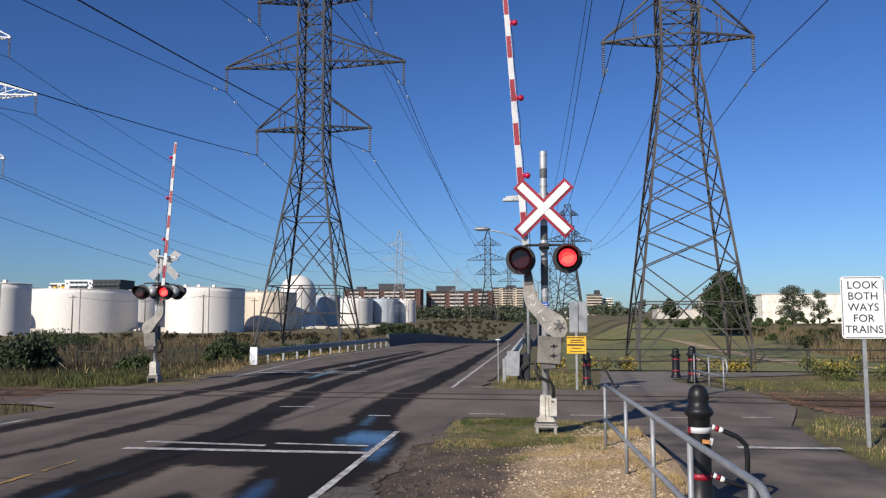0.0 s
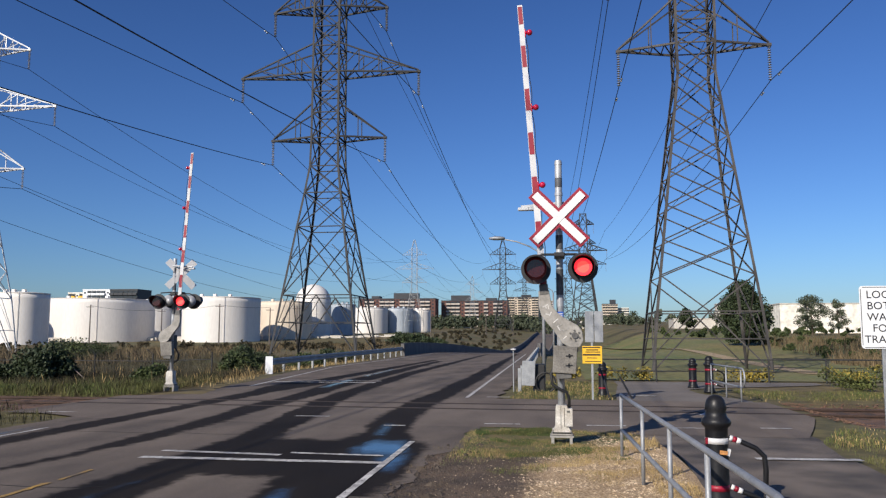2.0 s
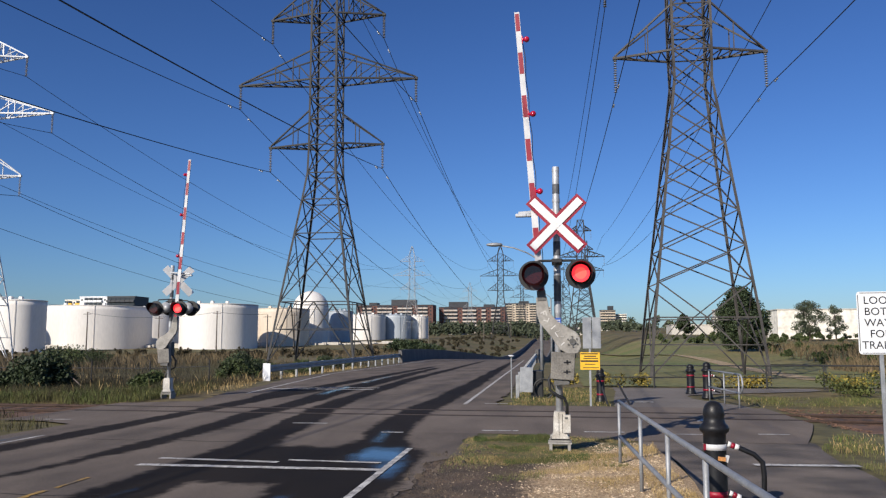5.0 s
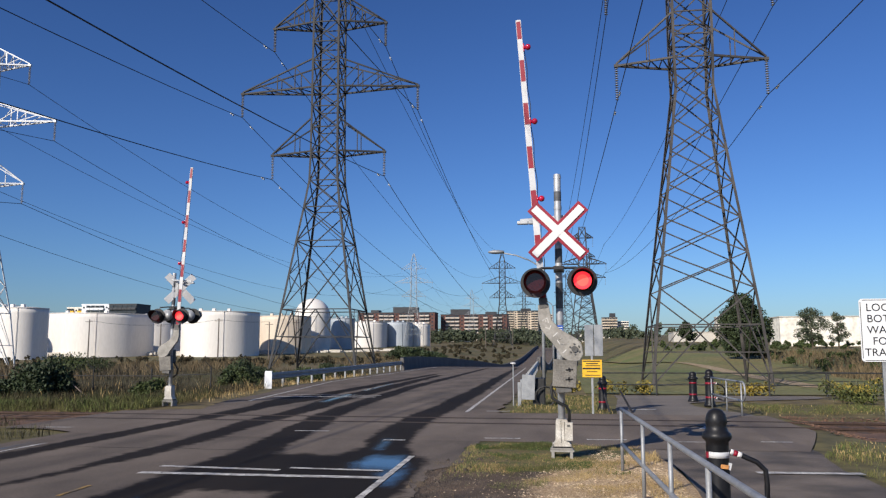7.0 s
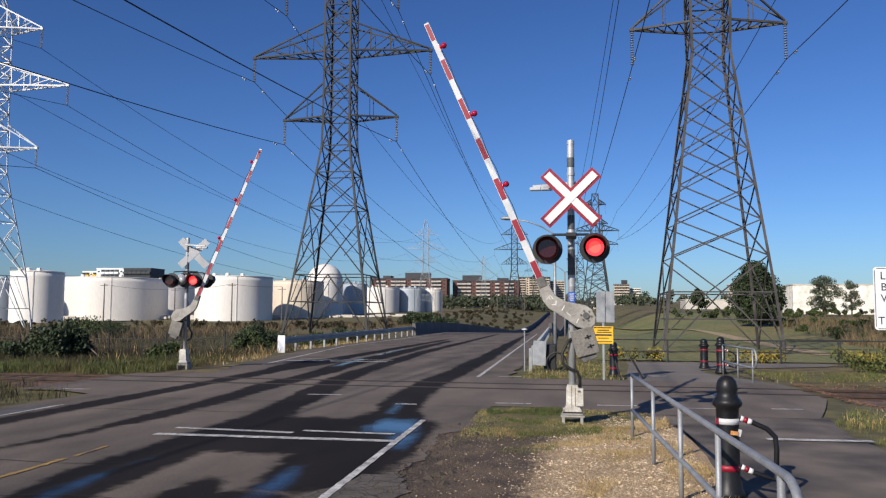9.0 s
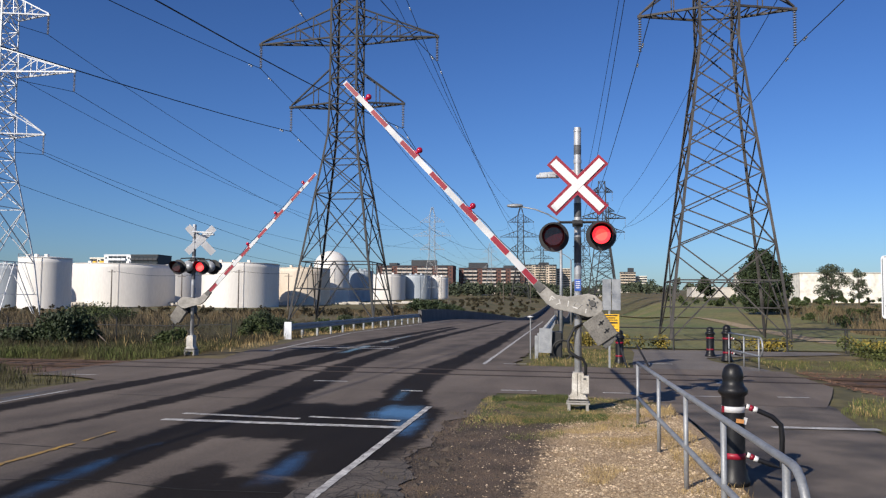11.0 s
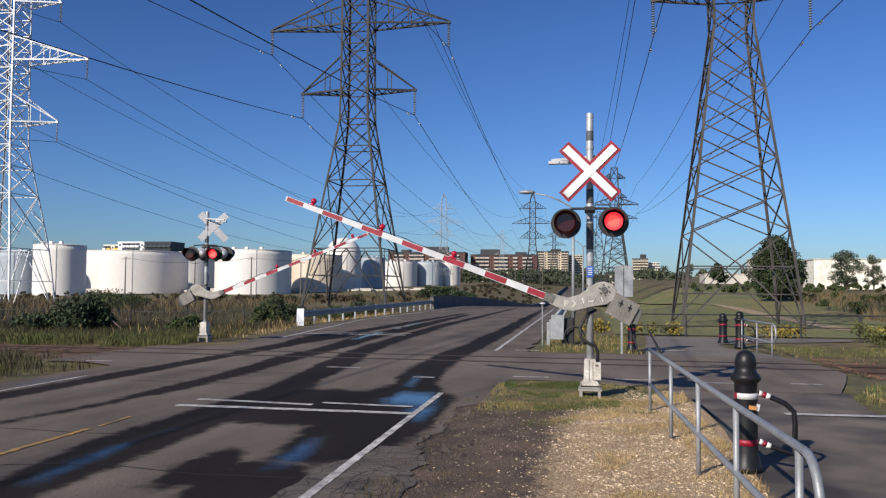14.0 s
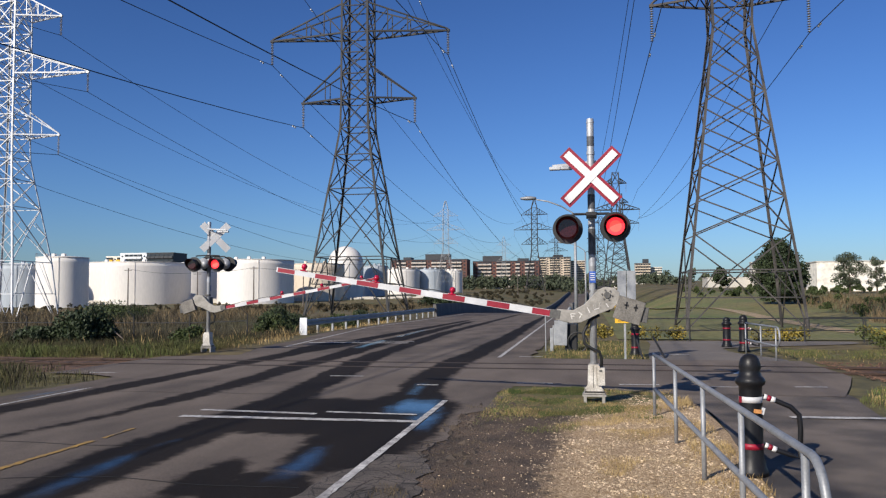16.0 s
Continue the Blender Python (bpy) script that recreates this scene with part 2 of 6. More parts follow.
TANKWHITE = mat("white_tank_paint", (0.80, 0.765, 0.71), (0.72, 0.68, 0.63), 0.12, 0.6, 0, 0, 2.5, 0.05, stretch=(1, 1, 0.25))
TANKCREAM = mat("cream_tank_paint", (0.74, 0.65, 0.52), (0.64, 0.54, 0.42), 0.15, 0.6, 0, 0, 2.5, 0.06, stretch=(1, 1, 0.25))
TANKGREY = mat("grey_tank_paint", (0.42, 0.46, 0.50), (0.36, 0.4, 0.44), 0.15, 0.6, 0, 0, 2.5, 0.05, stretch=(1, 1, 0.25))
CONCRETE = mat("parapet_concrete", (0.16, 0.15, 0.145), (0.11, 0.105, 0.1), 0.7, 0.9, 0, 0.2, 12, 0.2)
BRICK = mat("brown_brick", (0.135, 0.065, 0.052), (0.10, 0.05, 0.042), 0.1, 0.9, 0, 0, 1.5, 0.12)
BALCONY = mat("pale_balcony_front", (0.55, 0.48, 0.42), (0.47, 0.40, 0.35), 0.2, 0.8)
TAN = mat("tan_concrete_wall", (0.62, 0.52, 0.40), (0.54, 0.45, 0.34), 0.1, 0.85)
CREAMWALL = mat("pale_rendered_wall", (0.82, 0.78, 0.68), (0.76, 0.71, 0.61), 0.1, 0.85)
DARKWALL = mat("dark_cladding", (0.035, 0.038, 0.045), (0.025, 0.027, 0.032), 0.2, 0.6)
GLASS = mat("dark_window_glass", (0.03, 0.035, 0.045), (0.02, 0.024, 0.03), 0.4, 0.15)
LEAF_DARK = mat("dark_foliage", (0.040, 0.058, 0.020), (0.025, 0.040, 0.014), 0.5, 0.7, 0, 0, 5, 0.3, per_island=0.4)
LEAF_MID = mat("green_foliage", (0.055, 0.075, 0.018), (0.036, 0.052, 0.014), 0.5, 0.75, 0, 0, 5, 0.3, per_island=0.4)
# distance haze is put into this leaf colour, paler and greyer
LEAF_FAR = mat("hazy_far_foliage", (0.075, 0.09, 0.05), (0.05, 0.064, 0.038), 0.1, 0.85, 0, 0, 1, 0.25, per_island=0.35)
CASTMID = mat("stained_grey_casting", (0.21, 0.195, 0.17), (0.13, 0.12, 0.105), 5, 0.65, 0.1, 0.15, 40, 0.25)
GOLD_LEAF = mat("goldenrod_leaves", (0.10, 0.115, 0.026), (0.06, 0.072, 0.018), 0.8, 0.8, 0, 0, 5, 0.3, per_island=0.4)
LEAF_YELLOW = mat("goldenrod_flowers", (0.30, 0.22, 0.03), (0.15, 0.13, 0.03), 0.8, 0.8, 0, 0, 5, 0.3, per_island=0.4)
GRASS = mat("rough_grass", (0.054, 0.072, 0.017), (0.085, 0.074, 0.026), 0.35, 0.85, 0, 0, 4, 0.25, per_island=0.35)
STRAW = mat("dry_grass", (0.44, 0.325, 0.15), (0.28, 0.195, 0.08), 0.8, 0.9, 0, 0, 5, 0.25, per_island=0.35)
WEED = mat("brown_weeds", (0.062, 0.05, 0.026), (0.038, 0.034, 0.017), 0.6, 0.9, 0, 0, 4, 0.25, per_island=0.4)
REED = mat("brown_reeds", (0.15, 0.105, 0.055), (0.10, 0.08, 0.04), 0.5, 0.9, 0, 0, 4, 0.25, per_island=0.35)
BARK = mat("grey_bark", (0.12, 0.09, 0.065), (0.08, 0.06, 0.045), 3, 0.9, 0, 0.4, 25, 0.3)
WOODPOLE = mat("weathered_pole_timber", (0.16, 0.13, 0.11), (0.1, 0.085, 0.075), 2, 0.9, 0, 0.2, 25, 0.25)
SIGNWHITE = mat("white_sign_face", (0.80, 0.81, 0.82), (0.74, 0.75, 0.76), 3, 0.5, 0, 0, 50, 0.04)
FENCE = mat("fence_wire", (0.05, 0.05, 0.05), (0.03, 0.03, 0.03), 3, 0.7, 0.4)


# ---------------------------------------------------------------- mesh helpers
def part(name, bm, material, parent=None, label="", smooth=False, mats=()):
    me = bpy.data.meshes.new(name)
    bm.normal_update()
    bm.to_mesh(me)
    bm.free()
    for m in (material, *mats):
        me.materials.append(m)
    if smooth:
        me.polygons.foreach_set("use_smooth", [True] * len(me.polygons))
    ob = new(name, me)
    if parent:
        ob.parent = parent
    if label:
        ob["label"] = label
    return ob


def sheet(name, verts, faces, material, parent=None, smooth=False):
    me = bpy.data.meshes.new(name)
    me.from_pydata([tuple(v) for v in verts], [], [tuple(f) for f in faces])
    me.materials.append(material)
    if smooth:
        me.polygons.foreach_set("use_smooth", [True] * len(me.polygons))
    me.update()
    ob = new(name, me)
    if parent:
        ob.parent = parent
    return ob


def thing(name, at=(0, 0, 0), label="", category="", group="", turn=0.0):
    e = new(name)
    e.empty_display_size = 0.2
    e.matrix_basis = pose(*at, 0, 0, turn)
    return tagged(e, label, category, group)


def add_box(bm, c, s, m=None, bevel=0.0):
    r = bmesh.ops.create_cube(bm, size=1.0)
    vs = r["verts"]
    bmesh.ops.scale(bm, vec=s, verts=vs)
    if bevel:
        es = list({e for v in vs for e in v.link_edges})
        g = bmesh.ops.bevel(bm, geom=es, offset=bevel, segments=2, profile=0.5, affect="EDGES")
        vs = list({v for f in g["faces"] for v in f.verts} | {v for v in vs if v.is_valid})
    if m:
        bmesh.ops.transform(bm, matrix=m, verts=vs)
    bmesh.ops.translate(bm, vec=c, verts=vs)
    return vs


def add_tube(bm, a, b, r1, r2=None, seg=8, caps=True):
    a, b = Vector(a), Vector(b)
    d = b - a
    q = d.to_track_quat("Z", "Y").to_matrix().to_4x4()
    m = Matrix.Translation((a + b) / 2) @ q
    bmesh.ops.create_cone(bm, cap_ends=caps, segments=seg, radius1=r1, radius2=r1 if r2 is None else r2, depth=d.length, matrix=m)


def add_bar(bm, a, b, w, h=None):
    """A rectangular bar between two points (8 corners, no operators)."""
    a, b = Vector(a), Vector(b)
    d = (b - a).normalized()
    s = d.cross(Vector((0, 0, 1)) if abs(d.z) < 0.95 else Vector((0, 1, 0))).normalized()
    u = s.cross(d)
    h = h or w
    v = [bm.verts.new(p + s * (i * w / 2) + u * (j * h / 2)) for p in (a, b) for i, j in ((-1, -1), (1, -1), (1, 1), (-1, 1))]
    for f in ((0, 1, 2, 3), (7, 6, 5, 4), (0, 4, 5, 1), (1, 5, 6, 2), (2, 6, 7, 3), (3, 7, 4, 0)):
        bm.faces.new([v[i] for i in f])


def add_path(bm, pts, r, seg=8):
    """A round pipe along points, with mitred joints."""
    pts = [Vector(p) for p in pts]
    rings = []
    up = None
    for i, p in enumerate(pts):
        d = (pts[min(i + 1, len(pts) - 1)] - pts[max(i - 1, 0)]).normalized()
        s = d.cross(up if up is not None else (Vector((0, 0, 1)) if abs(d.z) < 0.9 else Vector((1, 0, 0)))).normalized()
        u = s.cross(d).normalized()
        up = u
        # keep the frame steady
        rings.append([bm.verts.new(p + (s * math.cos(k * 2 * math.pi / seg) + u * math.sin(k * 2 * math.pi / seg)) * r) for k in range(seg)])
    for a, b in zip(rings, rings[1:]):
        for k in range(seg):
            bm.faces.new((a[k], a[(k + 1) % seg], b[(k + 1) % seg], b[k]))
    bm.faces.new(rings[0][::-1])
    bm.faces.new(rings[-1])


def add_lathe(bm, prof, c=(0, 0, 0), seg=24):
    """Turned solid: prof is a row of (radius, height) from bottom to top."""
    rings = [[bm.verts.new((c[0] + r * math.cos(2 * math.pi * k / seg), c[1] + r * math.sin(2 * math.pi * k / seg), c[2] + z)) for k in range(seg)] for r, z in prof]
    for a, b in zip(rings, rings[1:]):
        for k in range(seg):
            bm.faces.new((a[k], a[(k + 1) % seg], b[(k + 1) % seg], b[k]))
    bm.faces.new(rings[0][::-1])
    bm.faces.new(rings[-1])


def add_prism(bm, outline, y0, y1):
    """An outline in x, z pushed from y0 to y1."""
    a = [bm.verts.new((x, y0, z)) for x, z in outline]
    b = [bm.verts.new((x, y1, z)) for x, z in outline]
    n = len(a)
    bm.faces.new(a)
    bm.faces.new(b[::-1])
    for i in range(n):
        bm.faces.new((a[(i + 1) % n], a[i], b[i], b[(i + 1) % n]))


def B():
    return bmesh.new()


def smooth01(a, b, v):
    t = np.clip((np.asarray(v, float) - a) / (b - a), 0, 1)
    return t * t * (3 - 2 * t)


# ---------------------------------------------------------------- ground
def road_z(y):
    y = np.asarray(y, float)
    return -2.2 * smooth01(80, 165, y) + 4.6 * smooth01(180, 420, y) + 0.03 * np.clip(y - 420, 0, None)


def ground_z(x, y):
    x, y = np.asarray(x, float), np.asarray(y, float)
    y0 = 200 - 120 * smooth01(-20, 15, x)
    h = 0.02 * np.clip(y - y0, 0, 900)
    h = h - 0.45 * smooth01(34, 46, y) * smooth01(1, 6, x) * (1 - smooth01(70, 120, y))
    h = h - 0.6 * smooth01(60, 150, y) * smooth01(-20, -60, x) * (1 - smooth01(250, 320, y))
    near = (1 - smooth01(11, 30, np.abs(x + 7))) * smooth01(60, 90, y)
    h = h * (1 - near) + (road_z(y) - 0.12) * near
    h = h - 0.25 * smooth01(-13.5, -17, x) * (1 - smooth01(50, 80, y)) * smooth01(24, 28, y)
    trk = (1 - smooth01(1.9, 3.4, np.abs(y - 21.3 + 0.03 * x))) * (smooth01(5.8, 7.0, x) + smooth01(-13.2, -14.4, x))
    return h - 0.02 - 0.13 * trk


def axis(lo, fine_lo, fine_hi, hi, step, grow):
    vals = list(np.arange(fine_lo, fine_hi + 1e-6, step))
    s, v = step, fine_hi
    while v < hi:
        s *= grow
        v += s
        vals.append(min(v, hi))
    s, v = step, fine_lo
    while v > lo:
        s *= grow
        v -= s
        vals.insert(0, max(v, lo))
    return np.array(vals)


def grid(name, xs, ys, zfun, material, parent=None):
    X, Y = np.meshgrid(xs, ys)
    Z = zfun(X, Y)
    n = len(xs)
    verts = np.stack([X.ravel(), Y.ravel(), Z.ravel()], 1).tolist()
    faces = [(j * n + i, j * n + i + 1, (j + 1) * n + i + 1, (j + 1) * n + i) for j in range(len(ys) - 1) for i in range(n - 1)]
    return sheet(name, verts, faces, material, parent, True)


ground = grid("ground", axis(-3500, -40, 40, 3500, 1.0, 1.13), axis(-600, -10, 120, 4500, 1.0, 1.10), ground_z, GROUND)
tagged(ground, "rough meadow of green and straw-brown grass", "ground", kind="structure")


def ragged(y, seed, amp, size=1.0):
    return np.array([amp * noise.noise((v / size, seed, 0.0)) + 0.4 * amp * noise.noise((v * 4 / size, seed, 5.0)) for v in np.atleast_1d(y)])


def strip(name, ys, left, right, z, material, cols=6, parent=None):
    """A paved strip along y between two edges."""
    verts, faces = [], []
    for j, y in enumerate(ys):
        for i in range(cols + 1):
            verts.append((left[j] + (right[j] - left[j]) * i / cols, y, z[j]))
    for j in range(len(ys) - 1):
        for i in range(cols):
            a = j * (cols + 1) + i
            faces.append((a, a + 1, a + cols + 2, a + cols + 1))
    return sheet(name, verts, faces, material, parent)


def between(*pairs):
    a, b = zip(*pairs)
    return lambda v: np.interp(v, a, b)


# damp bands: first y, last y, centre line, half width
WET_BANDS = (
    (2, 62, between((2, -9.6), (24, -9.6), (28, -9.75), (40, -9.5), (62, -9.2)), between((2, 0.25), (14, 0.38), (20, 0.33), (26, 0.5), (30, 0.95), (34, 0.45), (62, 0.3))),
    (9.3, 58, between((9.3, -7.8), (12, -7.45), (14, -7.42), (17, -7.5), (20, -7.72), (24, -7.8), (30, -8.2), (58, -8.5)), between((9.3, 0.02), (10.4, 0.12), (12, 0.22), (14, 0.32), (17, 0.37), (20, 0.45), (25, 0.45), (32, 0.6), (58, 0.25))),
    (1, 80, between((1, -5.1), (7, -5.15), (9, -5.3), (13, -5.45), (14.7, -5.5), (17, -5.75), (20, -6.1), (22, -6.4), (26, -6.75), (40, -7.2), (80, -7.0)), between((1, 0.4), (7, 0.42), (9, 0.55), (13, 0.5), (14.7, 0.4), (20, 0.48), (26, 0.42), (40, 0.38), (80, 0.2))),
    (13, 84, between((13, -3.1), (15.5, -3.3), (18, -3.62), (22, -3.73), (34, -3.65), (55, -3.95), (84, -4.3)), between((13, 1.0), (15.5, 0.45), (22, 0.48), (34, 0.45), (55, 0.33), (84, 0.15))),
    (10.4, 14.25, between((10.4, -3.9), (14.25, -3.75)), between((10.4, 1.75), (13.6, 1.65), (14.25, 1.45))),
    (8.2, 11.4, between((8.2, -2.75), (9.5, -2.9), (11.4, -2.9)), between((8.2, 0.6), (9.5, 0.72), (11.4, 0.9))),
    (3.0, 8.25, between((3.0, -2.9), (6, -3.1), (8.25, -3.2)), between((3.0, 0.4), (6, 0.5), (7.4, 0.55), (8.25, 0.35))),
    (6.9, 8.9, between((6.9, -3.8), (8.9, -3.98)), between((6.9, 0.3), (8.0, 0.36), (8.9, 0.12))))
# standing water: the same
POOL_BANDS = (
    (12.3, 14.45, between((12.3, -2.85), (14.45, -3.0)), between((12.3, 0.42), (13.2, 0.56), (14.45, 0.3))),
    (11.1, 12.8, between((11.1, -2.4), (12.8, -2.6)), between((11.1, 0.1), (12.8, 0.32))),
    (6.8, 9.15, between((6.8, -5.12), (9.15, -5.36)), between((6.8, 0.12), (8, 0.17), (9.15, 0.1))),
    (9.2, 9.95, between((9.2, -5.36), (9.95, -5.28)), between((9.2, 0.07), (9.95, 0.07))),
    (7.9, 9.8, between((7.9, -3.12), (9.8, -3.28)), between((7.9, 0.13), (8.6, 0.2), (9.8, 0.1))),
    (13.4, 15.3, between((13.4, -10.36), (15.3, -10.42)), between((13.4, 0.13), (15.3, 0.12))),
    (14.9, 17.0, between((14.9, -3.35), (17, -3.55)), between((14.9, 0.14), (17, 0.06))),
    (28, 33.5, between((28, -8.3), (33.5, -8.6)), between((28, 0.2), (33.5, 0.3))),
    (36, 44, between((36, -8.7), (44, -9.0)), between((36, 0.22), (44, 0.18))))


def depth_in(bands, X, Y, end):
    """How far inside the nearest band a point lies, in metres; negative outside."""
    best = np.full(X.shape, -3.0)
    for y0, y1, c, h in bands:
        best = np.maximum(best, np.minimum(h(Y) - np.abs(X - c(Y)), np.minimum(Y - y0, y1 - Y) * end))
    return best


def set_water(ob):
    co = np.empty(len(ob.data.vertices) * 3)
    ob.data.vertices.foreach_get("co", co)
    X, Y = co[0::3], co[1::3]
    sway = np.array([0.11 * noise.noise((x * 1.1, y * 0.45, 2.0)) + 0.05 * noise.noise((x * 3.5, y * 1.8, 6.0)) for x, y in zip(X, Y)])
    for name, bands, end, k in (("wet", WET_BANDS, 0.5, 1.0), ("pool", POOL_BANDS, 0.35, 0.8)):
        at = ob.data.attributes.new(name, "FLOAT", "POINT")
        at.data.foreach_set("value", np.clip(depth_in(bands, X, Y, end) + k * sway, -1.0, 0.6))
    return ob


ys = np.concatenate([np.arange(-30, 2, 1.0), np.arange(2, 40, 0.11), np.arange(40, 60, 0.3), np.arange(60, 200, 4.0), np.arange(200, 900, 15.0)])
xl = -10.95 - 1.2 * smooth01(23, 30, ys) - 1.4 * smooth01(30, 42, ys) + ragged(ys, 3, 0.12) + 2.6 * smooth01(85, 130, ys)
xr = -1.95 + 0.15 * smooth01(20, 30, ys) - 0.7 * smooth01(30, 60, ys) + ragged(ys, 7, 0.22) + 0.28 * smooth01(12.2, 13.6, ys) * (1 - smooth01(18, 22, ys))
road = tagged(set_water(strip("road", ys, xl, xr, road_z(ys) + 0.016, ROAD, 110)), "grey worn asphalt road with wet wheel tracks and puddles", "road", kind="structure")

# the surfaced crossing between road and path
ax = np.arange(-13.2, 5.71, 0.11)
rows_across = 60
verts, faces = [], []
for i, x in enumerate(ax):
    lo = 16.6 - 0.045 * x + 0.18 * noise.noise((x * 0.9, 4, 0)) + 0.9 * float(smooth01(-10, -12.5, x)) - 0.7 * float(smooth01(-1.0, 1.5, x)) + max(0.0, x - 4.4) * 3.2
    hi = 24.0 - 0.03 * x + 0.15 * noise.noise((x * 0.9, 9, 0)) - 0.8 * float(smooth01(-11.5, -13, x))
    for k in range(rows_across + 1):
        verts.append((x, lo + (hi - lo) * k / rows_across, 0.0175))
for i in range(len(ax) - 1):
    for k in range(rows_across):
        a, b = i * (rows_across + 1) + k, (i + 1) * (rows_across + 1) + k
        faces.append((a, b, b + 1, a + 1))
tagged(set_water(sheet("crossing_pavement", verts, faces, CROSSING)), "pale worn asphalt surface of the level crossing", "pavement", kind="structure")

# shared path beside the road, on both sides of the track
py = np.arange(-12.0, 16.6, 0.25)
pl = 1.55 + 0.25 * smooth01(6, 14, py) - 0.35 * smooth01(13, 16, py) + ragged(py, 21, 0.06)
pr = 4.15 + 0.1 * smooth01(6, 13, py) + 0.3 * smooth01(13, 16.5, py) + ragged(py, 25, 0.1)
tagged(strip("path", py, pl, pr, py * 0 + 0.012, PATH_ASPHALT, 5), "dark patched asphalt path beside the road", "path", kind="structure")
py = np.arange(23.4, 34.01, 0.3)
pl = 1.6 + 0.5 * smooth01(24, 33, py) + ragged(py, 31, 0.08)
pr = 5.3 - 1.0 * smooth01(24, 28, py) + 5.5 * smooth01(29.0, 33, py) + ragged(py, 35, 0.08)
tagged(strip("path_beyond", py, pl, pr, py * 0 + 0.006, ASPHALT_PATCH, 5), "pale asphalt path past the railway", "path", kind="structure")


# road paint
def paint(name, x0, y0, x1, y1, w, z, material, lab, broken=0.0):
    """A painted line; broken wears bites out of its edges."""
    d = Vector((x1 - x0, y1 - y0, 0))
    n = max(2, int(d.length / 0.06)) if y0 < 20 else max(2, int(d.length / 0.3))
    s = Vector((-d.y, d.x, 0)).normalized() * w / 2
    verts, faces = [], []
    for i in range(n + 1):
        p = Vector((x0, y0, 0)) + d * i / n
        e1, e2 = (1 + 0.6 * broken * noise.noise((p.x * 9, p.y * 9, k * 7.0)) for k in (1, 2))
        zz = float(road_z(p.y)) + z
        verts += [(p.x + s.x * e1, p.y + s.y * e1, zz), (p.x - s.x * e2, p.y - s.y * e2, zz)]
        if i:
            faces.append((2 * i - 2, 2 * i - 1, 2 * i + 1, 2 * i))
    return tagged(sheet(name, verts, faces, material), lab, "road marking", kind="structure")


LINE = "worn white painted road line"
paint("edge_line", -2.14, -12.0, -2.57, 14.2, 0.1, 0.0240, PAINT_W, LINE, 0.35)
paint("edge_line", -2.76, 24.2, -3.38, 81, 0.11, 0.0235, PAINT_W, LINE, 0.5)
paint("edge_line", -9.7, -12.0, -10.1, 15.2, 0.08, 0.0240, PAINT_W, LINE, 0.6)
paint("edge_line", -11.1, 28.5, -13.0, 46, 0.12, 0.0240, PAINT_W, LINE, 0.5)
paint("edge_line", -13.0, 46, -12.6, 84, 0.12, 0.0240, PAINT_W, LINE, 0.5)
paint("stop_line", -6.29, 11.8, -2.5, 11.76, 0.2, 0.0243, PAINT_W, LINE, 0.25)
paint("stop_line", -6.3, 12.5, -4.28, 12.3, 0.15, 0.0243, PAINT_W, LINE, 0.4)
paint("stop_line", -4.2, 12.55, -2.7, 12.44, 0.12, 0.0243, PAINT_W, LINE, 0.8)
paint("stop_line", -11.2, 31.3, -7.1, 31.2, 0.3, 0.0243, PAINT_W, LINE, 0.3)
paint("stop_line", -11.0, 32.4, -7.1, 32.3, 0.2, 0.0243, PAINT_W, LINE, 0.5)
paint("centre_line", -6.0, -12.0, -6.33, 9.6, 0.085, 0.0240, PAINT_Y, "worn yellow painted centre line", 1.7)
paint("centre_line", -6.32, 9.8, -6.36, 10.6, 0.06, 0.0240, PAINT_Y, "worn yellow painted centre line", 1.2)
for x0, y0, x1 in ((-1.6, 17.2, -0.85), (-3.6, 16.6, -3.15), (-12.2, 18.3, -11.5), (-6.0, 18.2, -5.2), (0.5, 17.2, 1.3), (2.2, 17.0, 3.0), (3.9, 17.2, 4.5), (-2.2, 24.6, -1.5)):
    paint("crossing_mark", x0, y0, x1, y0 + 0.03, 0.12, 0.0235, PAINT_W, "short white mark at the crossing edge", 0.4)
paint("path_stop_bar", 2.86, 12.97, 4.38, 13.05, 0.2, 0.026, PAINT_W, "white stop bar across the path", 0.15)
paint("path_stop_bar", 2.0, 25.8, 2.85, 25.85, 0.2, 0.020, PAINT_W, "white stop bar across the path", 0.2)
paint("path_mark", 3.2, 19.8, 3.9, 21.8, 0.12, 0.0235, PAINT_W, "white mark across the rails", 0.4)


# ---------------------------------------------------------------- verge in front of the crossing
def verge_cover(X, Y):
    """Shares of pale gravel and of turf over the verge."""
    gravel = np.clip((X - np.interp(Y, [0, 6.8, 8.5, 9.8, 11.5, 12.5, 14.5, 17], [-0.35, -0.5, -0.55, -0.45, -0.45, -0.3, 0.45, 0.95])) / 1.1 + 0.42, 0, 1)
    turf = np.minimum(np.clip((Y - np.interp(X, [-2.0, -1.7, -0.8, -0.2, 0.4, 1.2], [14.0, 13.0, 12.8, 12.5, 13.4, 15.0])) / 0.9 + 0.4, 0, 1), np.clip((X + 1.95) / 0.3 + 0.3, 0, 1))
    return gravel, turf


gx, gy = np.arange(-2.3, 1.76, 0.05), np.concatenate([np.arange(-12, 4, 0.5), np.arange(4, 17.3, 0.06)])


def verge_z(X, Y):
    lumps = np.array([noise.noise((x * 2.2, y * 2.2, 0.0)) + 0.6 * noise.noise((x * 7, y * 7, 3.0)) for x, y in zip(X.ravel(), Y.ravel())]).reshape(X.shape)
    return 0.006 + (0.012 + 0.014 * lumps) * smooth01(-1.75, -1.2, X) * (1 - smooth01(1.2, 1.6, X)) * (1 - smooth01(15.2, 16.4, Y))


